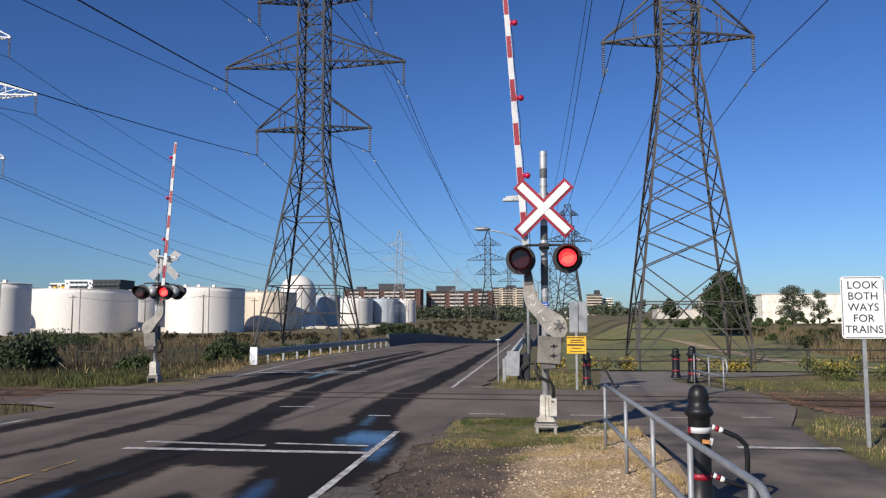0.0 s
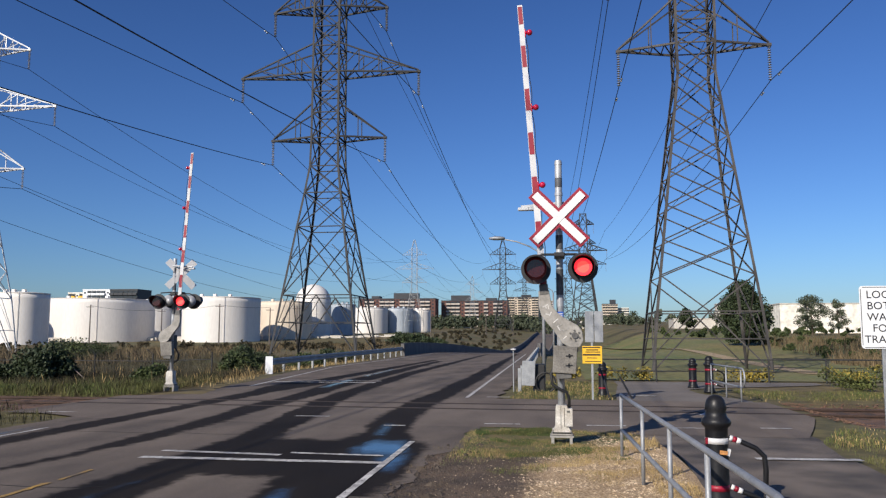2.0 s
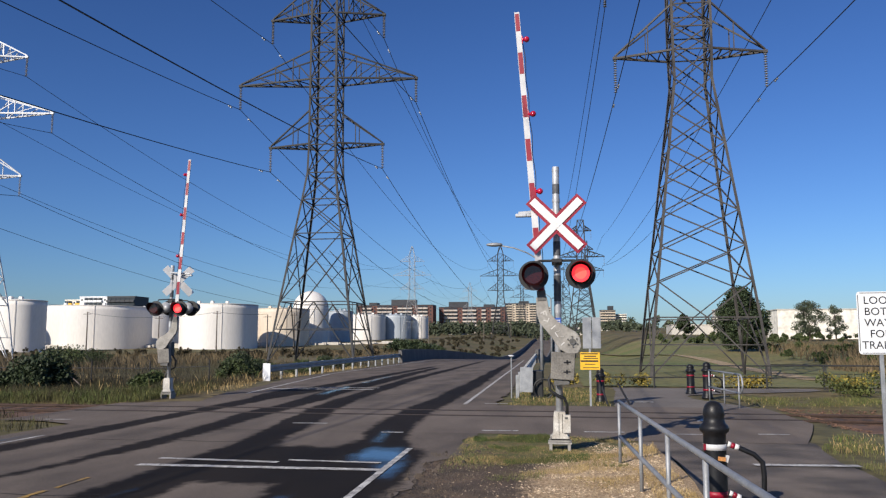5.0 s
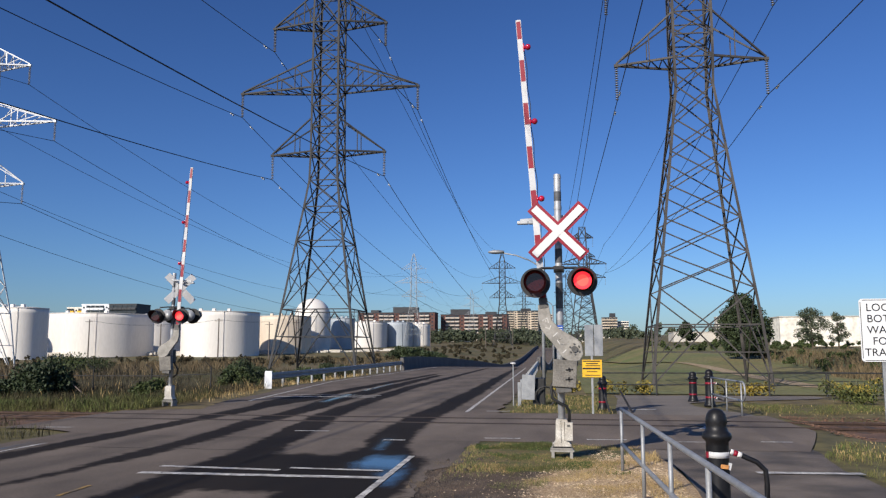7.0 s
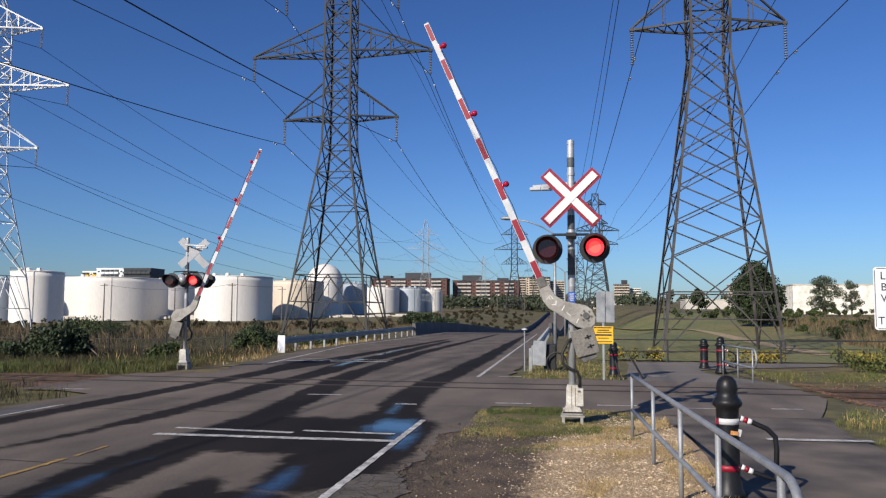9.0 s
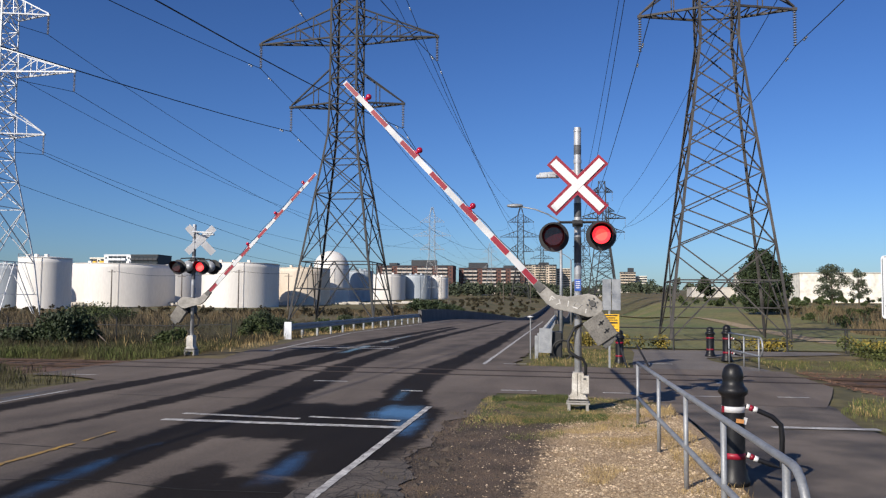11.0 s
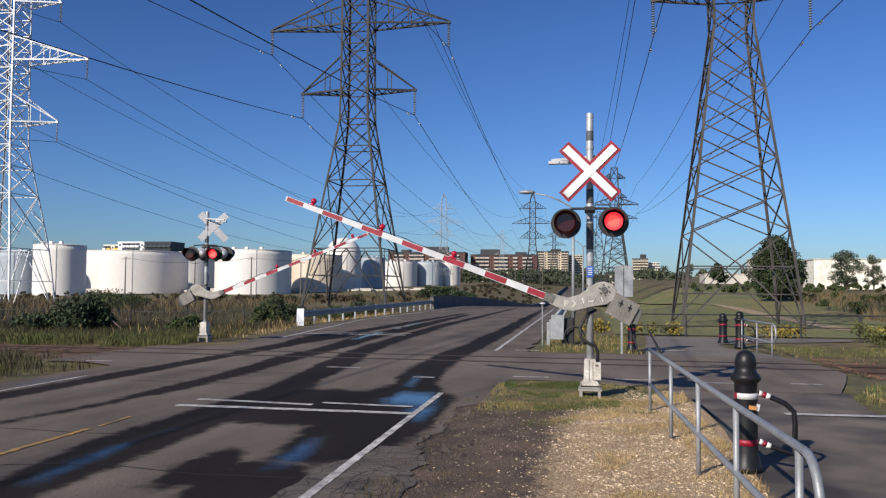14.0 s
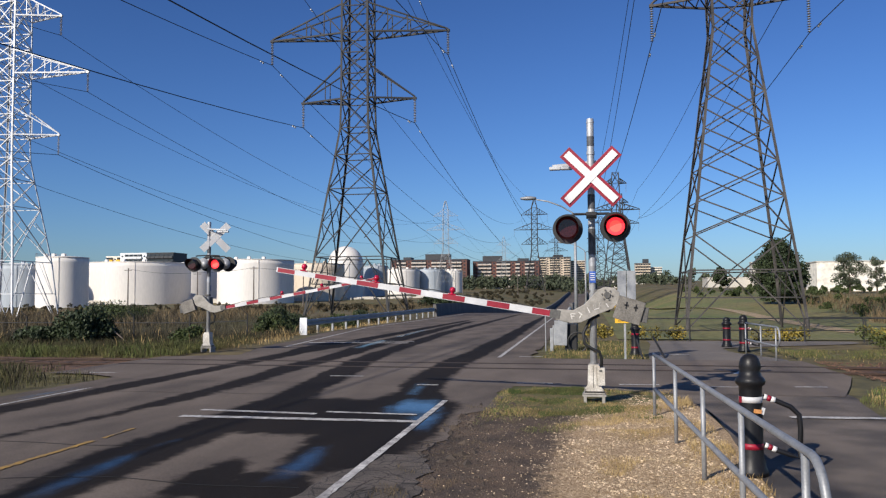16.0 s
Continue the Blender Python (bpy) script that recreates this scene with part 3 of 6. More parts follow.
verge = tagged(grid("verge", gx, gy, verge_z, VERGE_SOIL), "trodden dirt, pale gravel and straw beside the road", "ground", kind="structure")
co = np.empty(len(verge.data.vertices) * 3)
verge.data.vertices.foreach_get("co", co)
for name, share in zip(("gravel", "turf"), verge_cover(co[0::3], co[1::3])):
    verge.data.attributes.new(name, "FLOAT", "POINT").data.foreach_set("value", share)
vy = np.arange(-4.0, 9.4, 0.12)
tagged(strip("broken_edge", vy, -2.75 + 0.35 * smooth01(7.8, 9.2, vy) + ragged(vy, 79, 0.1), -1.66 + ragged(vy, 77, 0.2, 0.6) - 0.25 * smooth01(8.0, 9.4, vy), 0 * vy + 0.0185, ASPHALT_CRACKED, 3), "cracked crumbling asphalt at the road edge", "road", kind="structure")
bm = B()
for k in range(40):
    x, y = -2.25 + 0.5 * random.random(), 5.0 + 5.5 * random.random()
    a = random.uniform(0, 6.3)
    for _ in range(4):
        x2, y2 = x + 0.16 * math.cos(a), y + 0.22 * math.sin(a)
        if -2.33 < x2 < -1.75:
            add_bar(bm, (x, y, 0.0195), (x2, y2, 0.0195), 0.0065, 0.002)
        x, y, a = x2, y2, a + random.uniform(-1.1, 1.1)
tagged(part("crack", bm, GROOVE), "dark cracks in the road edge", "crack", kind="stuff")

bm = B()
for y0, x0, x1 in ((9.3, -10.0, -5.6), (7.4, -9.8, -3.0), (14.6, -9.6, -6.0), (28.2, -10.0, -3.0), (35, -11, -4)):
    x = x0
    while x < x1:
        f = lambda q: (q, y0 + 0.25 * noise.noise((q * 0.8, y0, 2.0)) + 0.03 * (q - x0), 0.0228)
        add_bar(bm, f(x), f(x + 0.25), 0.012, 0.002)
        x += 0.25
tagged(part("sealed_crack", bm, GROOVE), "dark tar-sealed cracks across the road", "crack", kind="stuff")

FIELD_PATH_Y, FIELD_PATH_X = (44, 52, 70, 105, 136, 200), (19.0, 15.1, 15.6, 15.6, 13.2, 10.3)
# field path and mown field on the far side
fy = np.arange(44, 200, 1.0)
c = np.interp(fy, FIELD_PATH_Y, FIELD_PATH_X)
tagged(strip("field_path", fy, c - 0.8, c + 0.8, ground_z(c, fy) + 0.06, VERGE, 1), "pale gravel path through the field", "path", kind="structure")
tagged(grid("mown_field", np.arange(1.0, 45.1, 1.0), np.arange(35.0, 205.1, 1.0), lambda x, y: ground_z(x, y) + 0.03, LAWN), "green mown grass under the power lines", "grass", kind="structure")


# ---------------------------------------------------------------- railway
def rail_y(x):
    return 21.3 - 0.03 * x


track = thing("railway_track", (0, 0, 0), "rusty single railway track crossing the road", "railway")
for off in (-0.7525, 0.7525):
    for x0, x1 in ((-70, 70),):
        bm = B()
        a, b = Vector((x0, rail_y(x0) + off, 0)), Vector((x1, rail_y(x1) + off, 0))
        add_bar(bm, a + Vector((0, 0, 0.005)), b + Vector((0, 0, 0.005)), 0.072, 0.045)
        add_bar(bm, a + Vector((0, 0, -0.07)), b + Vector((0, 0, -0.07)), 0.018, 0.11)
        add_bar(bm, a + Vector((0, 0, -0.125)), b + Vector((0, 0, -0.125)), 0.14, 0.02)
        part("rail", bm, RUST, track)
    # dark strips laid on the surface for the shade in the flange gaps
    for s in (-1, 1):
        bm = B()
        add_bar(bm, (-13.0, rail_y(-13) + off + s * 0.085, 0.018), (5.6, rail_y(5.6) + off + s * 0.085, 0.018), 0.1, 0.008)
        part("flangeway", bm, GROOVE, track)
for x0, x1 in ((-70, -13.3), (5.35, 70)):
    xs = np.arange(x0, x1, 0.6)
    verts, faces = [], []
    prof = ((-3.4, -0.10), (-1.7, -0.07), (-0.7, -0.075), (0.7, -0.075), (1.7, -0.07), (3.0, -0.15))
    for i, x in enumerate(xs):
        for dy, z in prof:
            verts.append((x, rail_y(x) + dy, z + 0.02 + 0.02 * noise.noise((x * 2, dy * 2, 1))))
        if i:
            for k in range(len(prof) - 1):
                a = (i - 1) * len(prof) + k
                faces.append((a, a + len(prof), a + len(prof) + 1, a + 1))
    tagged(sheet("ballast_bed", verts, faces, BALLAST), "brown gravel ballast under the railway track", "ballast", kind="structure")
bm = B()
add_box(bm, (0, 0, 0), (0.22, 2.5, 0.06))
tie_mesh = part("tie", bm, TIE, track)
ties = [x for x in np.arange(-40, 40, 0.6) if x < -13.6 or x > 6.1]
tie_mesh.location = (ties[0], rail_y(ties[0]), -0.075)
for x in ties[1:]:
    o = new("tie", tie_mesh.data)
    o.parent, o.location = track, (x, rail_y(x), -0.075)


# ---------------------------------------------------------------- lattice towers
def lattice_tower(name, at, levels, arms, steel, label, w, ins=2.0, body_x=True, style="X", group="transmission towers", far=False):
    """levels: (height, half width) from the feet up. arms: (height, half span, rise). w: width of a leg bar."""
    t = thing(name, at, label, "transmission tower", group)

    def bar(bm, owner, nm, a, b, width, h=None):
        if bm:
            add_bar(bm, a, b, width, h)
        else:
            one = B()
            add_bar(one, a, b, width, h)
            part(nm, one, steel, owner)

    hw = lambda z: float(np.interp(z, [l[0] for l in levels], [l[1] for l in levels]))
    corners = ((-1, -1), (1, -1), (1, 1), (-1, 1))
    for sx, sy in corners:
        bm = B()
        sec = ((0, 0), (-w, 0), (-w, -w * 0.16), (-w * 0.16, -w * 0.16), (-w * 0.16, -w), (0, -w))  # angle section
        rings = [[bm.verts.new((sx * (h + dx + w / 2), sy * (h + dy + w / 2), z)) for dx, dy in sec] for z, h in levels]
        for a, b in zip(rings, rings[1:]):
            for k in range(6):
                bm.faces.new((a[k], a[(k + 1) % 6], b[(k + 1) % 6], b[k]))
        bm.faces.new(rings[0])
        bm.faces.new(rings[-1])
        bmesh.ops.recalc_face_normals(bm, faces=bm.faces)
        part("leg", bm, steel, t)
    for f in range(4):
        (ax_, ay), (bx, by) = corners[f], corners[(f + 1) % 4]
        bm = None if not far else B()
        P = lambda z, u: Vector(((ax_ + (bx - ax_) * u) * hw(z), (ay + (by - ay) * u) * hw(z), z))
        for i, ((z0, h0), (z1, h1)) in enumerate(zip(levels, levels[1:])):
            b = w * 0.48
            if i == 0:
                zm = z0 + 0.55 * (z1 - z0)
                bar(bm, t, "brace", P(z1, 0), P(z1, 1), b)
                bar(bm, t, "brace", P(zm, 0), P(zm, 1), b * 0.8)
                bar(bm, t, "brace", P(z0 + 0.1, 0), P(z1, 0.5), b)
                bar(bm, t, "brace", P(z0 + 0.1, 1), P(z1, 0.5), b)
                bar(bm, t, "brace", P(zm, 0.06), P(z1, 0.25), b * 0.6)
                bar(bm, t, "brace", P(zm, 0.94), P(z1, 0.75), b * 0.6)
            elif i == 1 and style == "X":
                bar(bm, t, "brace", P(z0, 0.5), P(z1, 0), b)
                bar(bm, t, "brace", P(z0, 0.5), P(z1, 1), b)
            else:
                bar(bm, t, "brace", P(z0, 0), P(z1, 1), b)
                bar(bm, t, "brace", P(z0, 1), P(z1, 0), b)
                if style == "H":
                    bar(bm, t, "brace", P(z1, 0), P(z1, 1), b)
                    if z1 - z0 > 4 and not far:  # short stays from the legs to the crossing
                        zm = (z0 + z1) / 2
                        for u, v in ((0, 0.26), (1, 0.74)):
                            bar(bm, t, "brace", P(zm, u), P((z0 + zm) / 2 + 0.1, v), b * 0.7)
                            bar(bm, t, "brace", P(zm, u), P((z1 + zm) / 2 - 0.1, v), b * 0.7)
                elif z0 > 19:
                    bar(bm, t, "brace", P(z1, 0), P(z1, 1), b)
        if far:
            part("face_bracing", bm, steel, t)["kind"] = "stuff"
    for z, half, rise in arms:
        h = hw(z)
        for s in (-1, 1):
            bm = B()
            add_box(bm, (s * half, 0, z), (0.3, 0.25, 0.2))
            arm = part("cross_arm", bm, steel, t)
            bm = B() if far else None
            tip = Vector((s * half, 0, z))
            for sy in (-1, 1):
                root, top = Vector((s * h, sy * h, z)), Vector((s * hw(z + rise), sy * hw(z + rise), z + rise))
                bar(bm, arm, "strut", root, tip, w * 0.8)
                bar(bm, arm, "strut", top, tip + Vector((0, 0, 0.15)), w * 0.65)
                if rise > 2.7 and not far:  # open arm with a single upright
                    bar(bm, arm, "strut", root.lerp(tip, 0.42), top.lerp(tip, 0.42), w * 0.4)
                    continue
                for k in (0.25, 0.5, 0.75):
                    pb, pt = root.lerp(tip, k), top.lerp(tip, k)
                    if k < 0.7:
                        bar(bm, arm, "strut", pb, pt, w * 0.45)
                    bar(bm, arm, "strut", root.lerp(tip, k - 0.25), pt, w * 0.4)
            for k in (0.0, 0.2, 0.4, 0.6, 0.8):
                a = Vector((s * h, -h, z)).lerp(tip, k)
                b = Vector((s * h, h, z)).lerp(tip, k)
                a2 = Vector((s * h, -h, z)).lerp(tip, k + 0.2)
                bar(bm, arm, "strut", a, b, w * 0.4)
                bar(bm, arm, "strut", b, a2, w * 0.4)
            if far:
                part("strut", bm, steel, arm)["kind"] = "stuff"
            bm = B()
            add_tube(bm, (s * half, 0, z - ins), (s * half, 0, z), 0.02, seg=6)
            nd = 6 if far else 14
            for k in range(nd):
                zc = z - 0.18 - (ins - 0.3) * k / (nd - 1)
                add_tube(bm, (s * half, 0, zc - 0.03), (s * half, 0, zc + 0.03), 0.13 * w / 0.16, 0.05, seg=8)
            part("insulator", bm, PORCELAIN, t, "string of grey porcelain discs")
    return t


LT, RT, LLT = (-19.3, 66.0, 0.0), (9.22, 56.0, 0.0), (-60.5, 76.0, 0.0)
lt_levels = [(0.2, 3.5), (5.05, 2.82), (10.7, 1.97), (13.6, 1.52), (15.9, 1.2), (18.3, 1.14), (20.5, 1.13), (22.3, 1.12), (24.0, 1.12), (26.3, 1.11), (28.0, 1.1), (29.75, 1.1), (32.5, 1.05), (36, 0.25)]
lt_arms = [(18.4, 4.9, 2.9), (24.0, 7.75, 2.5), (29.75, 4.95, 2.6)]
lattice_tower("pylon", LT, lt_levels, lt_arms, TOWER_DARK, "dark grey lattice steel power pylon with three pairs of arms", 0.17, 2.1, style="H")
lattice_tower("pylon", LLT, [(z - 2.0 if i == 0 else z + 0.6, h + 0.2) for i, (z, h) in enumerate(lt_levels)], [(18.9, 5.75, 2.9), (25.4, 9.0, 2.5), (31.6, 5.75, 2.6)], TOWER_WHITE, "bright galvanised lattice steel power pylon", 0.17, 2.1, style="H")
rt_levels = [(-0.45, 3.55), (3.36, 3.17)] + [(3.36 + (19.4 - 3.36) * k, 3.17 + (1.2 - 3.17) * k) for k in (1 / 7, 2 / 7, 3 / 7, 4 / 7, 5 / 7, 6 / 7, 1.0)] + [(21.4, 1.25), (23.0, 1.26), (24.6, 1.26), (27, 1.25), (29.4, 1.24), (32, 1.22), (35, 1.2), (40, 0.25)]
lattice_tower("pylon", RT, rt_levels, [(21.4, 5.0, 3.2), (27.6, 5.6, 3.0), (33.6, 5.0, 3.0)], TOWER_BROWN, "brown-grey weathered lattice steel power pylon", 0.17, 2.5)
far_l = [(z, h) for z, h in lt_levels]
far_r = [(-1, 3.3), (5, 2.7), (8, 2.35), (10.7, 2.0), (13.5, 1.6), (15.9, 1.3), (19.4, 1.0), (22, 0.92), (25.5, 0.85), (28, 0.7)]
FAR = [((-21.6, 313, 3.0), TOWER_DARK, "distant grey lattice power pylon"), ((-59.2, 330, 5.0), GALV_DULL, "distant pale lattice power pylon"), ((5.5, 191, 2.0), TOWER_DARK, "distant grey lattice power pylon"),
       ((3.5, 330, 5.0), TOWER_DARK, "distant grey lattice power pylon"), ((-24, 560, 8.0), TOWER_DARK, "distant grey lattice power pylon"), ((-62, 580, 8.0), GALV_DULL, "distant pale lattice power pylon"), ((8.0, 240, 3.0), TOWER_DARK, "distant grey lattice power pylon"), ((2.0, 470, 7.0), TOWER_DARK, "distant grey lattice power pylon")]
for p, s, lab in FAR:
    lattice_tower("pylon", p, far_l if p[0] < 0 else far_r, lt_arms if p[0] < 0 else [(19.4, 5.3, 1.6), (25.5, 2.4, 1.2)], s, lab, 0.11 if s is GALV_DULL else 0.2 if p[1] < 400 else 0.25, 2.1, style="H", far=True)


def cable(name, spans, sag, r, label="thin dark overhead power cable"):
    """One wire over several supports, hanging between them."""
    bm = B()
    pts = []
    for a, b in zip(spans, spans[1:]):
        a, b = Vector(a), Vector(b)
        n = 36
        s = sag * ((b - a).length / 250) ** 2
        pts += [a.lerp(b, k / n) - Vector((0, 0, 4 * s * (k / n) * (1 - k / n))) for k in range(n)]
    pts.append(Vector(spans[-1]))
    add_path(bm, pts, r, 5)
    ob = tagged(part(name, bm, CABLE), label, "power cable", "overhead power cables")
    return ob


for z, half, rise in lt_arms:
    for s in (-1, 1):
        cable("power_cable", [(-19.4 + 2 + s * half, -181, z - 2.1), (-19.3 + s * half, 66, z - 2.1), (-21.6 + s * half, 313, z + 0.9), (-24 + s * half, 560, z + 6)], 8.0, 0.029)
cable("ground_wire", [(-17.4, -181, 36), (-19.3, 66, 36), (-21.6, 313, 39), (-24, 560, 44)], 6.5, 0.028)
for z, half in ((18.9, 5.75), (25.4, 9.0), (31.6, 5.75)):
    for s in (-1, 1):
        cable("power_cable", [(-61 + s * half, -178, z - 2.1), (-60.5 + s * half, 76, z - 2.1), (-59.2 + s * half * 0.9, 330, z + 1.5), (-62 + s * half * 0.9, 580, z + 5)], 8.0, 0.029)
for z, half in ((21.4, 5.0), (27.6, 5.6), (33.6, 5.0)):
    for s in (-1, 1):
        cable("power_cable", [(7.7 + s * half, -79, z - 2.5), (9.22 + s * half, 56, z - 2.5), (5.5 + s * 5.0, 191, 19.3 if z < 30 else 26), (3.5 + s * 5.0, 330, 24 if z < 30 else 30)], 9.0, 0.03)


# ---------------------------------------------------------------- crossing signals
def lamp_unit(parent, at, faces=1, back=ALU):
    """A round flasher: black backing plate, hood, and a two-faced lens disc, glowing and dark, turned over in place of
    switching.
    """
    bm = B()
    add_tube(bm, (0, 0, 0), (0, -0.02 * faces, 0), 0.255, seg=36)
    unit = part("flasher", bm, BLACK, parent, "black round backing plate with hood")
    unit.location = at
    bm = B()
    add_lathe(bm, [(0.02, 0.0), (0.10, 0.0), (0.17, -0.06), (0.185, -0.12), (0.19, -0.13)], seg=28)
    bmesh.ops.rotate(bm, matrix=Matrix.Rotation(radians(90 * faces), 3, "X"), verts=bm.verts)
    for v in bm.verts:
        v.co.y = abs(v.co.y) * 0 + (v.co.y if False else v.co.y)
    bmesh.ops.recalc_face_normals(bm, faces=bm.faces)
    p = part("housing", bm, back, unit, "rounded lamp housing", True)
    p.location = (0, faces * 0.135, 0)
    # hood: open underneath, longer at the top
    bm = B()
    n = 40
    rings = []
    for k in range(n + 1):
        a = radians(-60 + 300 * k / n)
        drop = 0.36 * (0.5 + 0.5 * math.sin(a)) ** 0.6 + 0.05
        rings.append([bm.verts.new((r * math.cos(a), y, r * math.sin(a))) for r, y in ((0.178, -0.02 * faces), (0.188, -faces * drop), (0.194, -faces * drop), (0.184, -0.02 * faces))])
    for a, b in zip(rings, rings[1:]):
        for i in range(4):
            bm.faces.new((a[i], a[(i + 1) % 4], b[(i + 1) % 4], b[i]))
    bm.faces.new(rings[0][::-1])
    bm.faces.new(rings[-1])
    bmesh.ops.recalc_face_normals(bm, faces=bm.faces)
    part("hood", bm, BLACK, unit, smooth=False)
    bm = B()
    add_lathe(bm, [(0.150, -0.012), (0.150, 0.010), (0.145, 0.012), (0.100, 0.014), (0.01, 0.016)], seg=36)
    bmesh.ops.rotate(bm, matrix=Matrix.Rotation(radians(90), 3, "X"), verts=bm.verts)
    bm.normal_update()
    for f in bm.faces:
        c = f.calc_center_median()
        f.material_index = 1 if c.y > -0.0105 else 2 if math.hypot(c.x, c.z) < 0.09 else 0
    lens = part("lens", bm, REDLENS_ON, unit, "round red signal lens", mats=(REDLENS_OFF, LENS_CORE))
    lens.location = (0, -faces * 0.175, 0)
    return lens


def crossbuck(parent, y, z, x=0.0, turn=0.0):
    for k, a in enumerate((45, -45)):
        for nm, ln, wd, th, off, m in (("border", 1.25, 0.235, 0.006, 0.0, RED), ("blade", 1.165, 0.132, 0.004, -0.020, WHITE), ("back", 1.25, 0.235, 0.004, 0.006, WHITE)):
            bm = B()
            add_box(bm, (0, 0, 0), (ln, th, wd), Matrix.Rotation(radians(a), 4, "Y"), 0.002)
            p = part("crossbuck_" + nm, bm, m, parent, {"border": "red border of the crossbuck", "blade": "white crossbuck blade", "back": "plain pale back of the crossbuck"}[nm])
            p.matrix_basis = pose(x, 0, 0, 0, 0, turn) @ pose(0, y + off - 0.0065 * k, z)


def crossing_signal(at, turn, arm_len, label, scrawl=True, top=4.93, buck=(0.0, 0.0), lamps=(-0.40, 0.39)):
    t = thing("crossing_signal", at, label, "railway signal", "crossing signals", turn)
    bm = B()
    add_lathe(bm, [(0.062, 0.3), (0.062, 2.9), (0.062, top - 0.07), (0.058, top - 0.01), (0.02, top)], seg=20)
    part("mast", bm, ALU, t, "banded aluminium mast", True)
    for z0, z1, m in ((top - 0.48, top - 0.31, BANDING), (3.35, 3.6, BANDING), (2.55, 3.0, BANDING), (2.35, 2.5, ALU)):
        bm = B()
        add_tube(bm, (0, 0, z0), (0, 0, z1), 0.0645, seg=20)
        part("mast_band", bm, m, t)
    for z0, z1, r0, r1 in ((top - 0.63, top - 0.57, 0.07, 0.07), (top - 0.07, top + 0.005, 0.068, 0.06)):
        bm = B()
        add_tube(bm, (0, 0, z0), (0, 0, z1), r0, r1, seg=20)
        part("mast_collar", bm, ALU, t)
    bm = B()
    add_prism(bm, [(-0.15, 0.19), (0.15, 0.19), (0.15, 0.24), (0.11, 0.30), (0.10, 0.62), (0.085, 0.66), (-0.085, 0.66), (-0.10, 0.62), (-0.11, 0.30), (-0.15, 0.24)], -0.13, 0.13)
    part("junction_base", bm, BASEWHITE, t, "white painted cast mast base")
    bm = B()
    add_box(bm, (0.12, -0.07, 0.46), (0.13, 0.2, 0.3), None, 0.008)
    door = part("base_door", bm, BASEWHITE, t, "hinged white cover of the mast base")
    bm = B()
    add_box(bm, (0.115, -0.172, 0.56), (0.05, 0.008, 0.035), None, 0.003)
    part("latch", bm, CASTDARK, door)
    for x, z0, z1 in ((-0.012, 0.27, 0.65), (0.048, 0.30, 0.62)):
        bm = B()
        add_box(bm, (x, -0.1315, (z0 + z1) / 2), (0.008, 0.004, z1 - z0))
        part("seam", bm, GROOVE, t)
    # near-black slab put in as the shade of the gap under the base
    bm = B()
    add_box(bm, (0, 0, 0.2), (0.32, 0.3, 0.02))
    part("gap_shade", bm, GROOVE, t, "dark gap over the base plate")
    bm = B()
    for s in (-1, 1):
        add_box(bm, (s * 0.155, 0, 0.06), (0.05, 0.34, 0.14))
    add_box(bm, (0, 0, 0.14), (0.40, 0.36, 0.03))
    add_box(bm, (0, 0, 0.175), (0.36, 0.32, 0.022))
    part("foundation_frame", bm, CAST, t, "steel foundation frame")
    for sx in (-1, 1):
        for sy in (-1, 1):
            bm = B()
            add_tube(bm, (sx * 0.15, sy * 0.13, 0.14), (sx * 0.15, sy * 0.13, 0.25), 0.016, seg=6)
            part("anchor_bolt", bm, CAST, t)
    crossbuck(t, -0.28 if turn == 0 else -0.085, 3.875 if turn == 0 else 3.9, *buck)
    bm = B()
    add_box(bm, (0, -0.16, 3.875), (0.09, 0.22, 0.05), None, 0.006)
    part("crossbuck_bracket", bm, ALU, t)
    ly = -0.42 if turn == 0 else -0.05
    # bell bracket arm behind the crossbuck
    bm = B()
    add_box(bm, (-0.22, 0.07, 4.16), (0.9, 0.05, 0.05), Matrix.Rotation(radians(-4), 4, "Y"), 0.006)
    part("bracket_arm", bm, ALU, t, "pale bracket arm")
    for x in (-0.62, -0.42):
        bm = B()
        add_box(bm, (x, 0.02, 4.08), (0.2, 0.1, 0.06), None, 0.015)
        part("bracket_lamp", bm, ALU, t, "small pale fitting")
    # lamp cross bar
    bm = B()
    xa, xb = lamps
    add_path(bm, [(xa - 0.01, ly + 0.1, 3.08), (xa + 0.01, ly + 0.1, 3.19), (xa + 0.1, ly + 0.09, 3.23), (xb - 0.1, ly + 0.09, 3.23), (xb - 0.02, ly + 0.1, 3.19), (xb, ly + 0.1, 3.08)], 0.022, 8)
    add_box(bm, (0, ly / 2 + 0.03, 3.22), (0.18, 0.16 - ly, 0.07), None, 0.01)
    part("lamp_crossarm", bm, BLACK, t)
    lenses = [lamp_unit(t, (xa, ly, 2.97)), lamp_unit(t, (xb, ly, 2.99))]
    bm = B()
    add_box(bm, (0, -0.068, 2.16), (0.11, 0.012, 0.2), None, 0.003)
    plate = part("info_plate", bm, BLUE, t, "blue plate with unreadable white lines")
    bm = B()
    for k in range(4):
        add_box(bm, (0, -0.0765, 2.22 - 0.035 * k), (0.08 - 0.012 * (k % 2), 0.004, 0.012))
    part("plate_line", bm, WHITE, plate)
    # gate machine
    bm = B()
    add_box(bm, (0.13, 0.13, 1.78) if turn == 0 else (0.1, -0.1, 1.62), (0.34, 0.24, 0.46), None, 0.03)
    part("gate_machine", bm, BLACK, t, "gate machine housing")
    bm = B()
    for z in (1.62, 1.92):
        add_box(bm, (0.02, 0.03, z), (0.17, 0.16, 0.05), None, 0.008)
    part("clamp", bm, CASTDARK, t)
    bm = B()
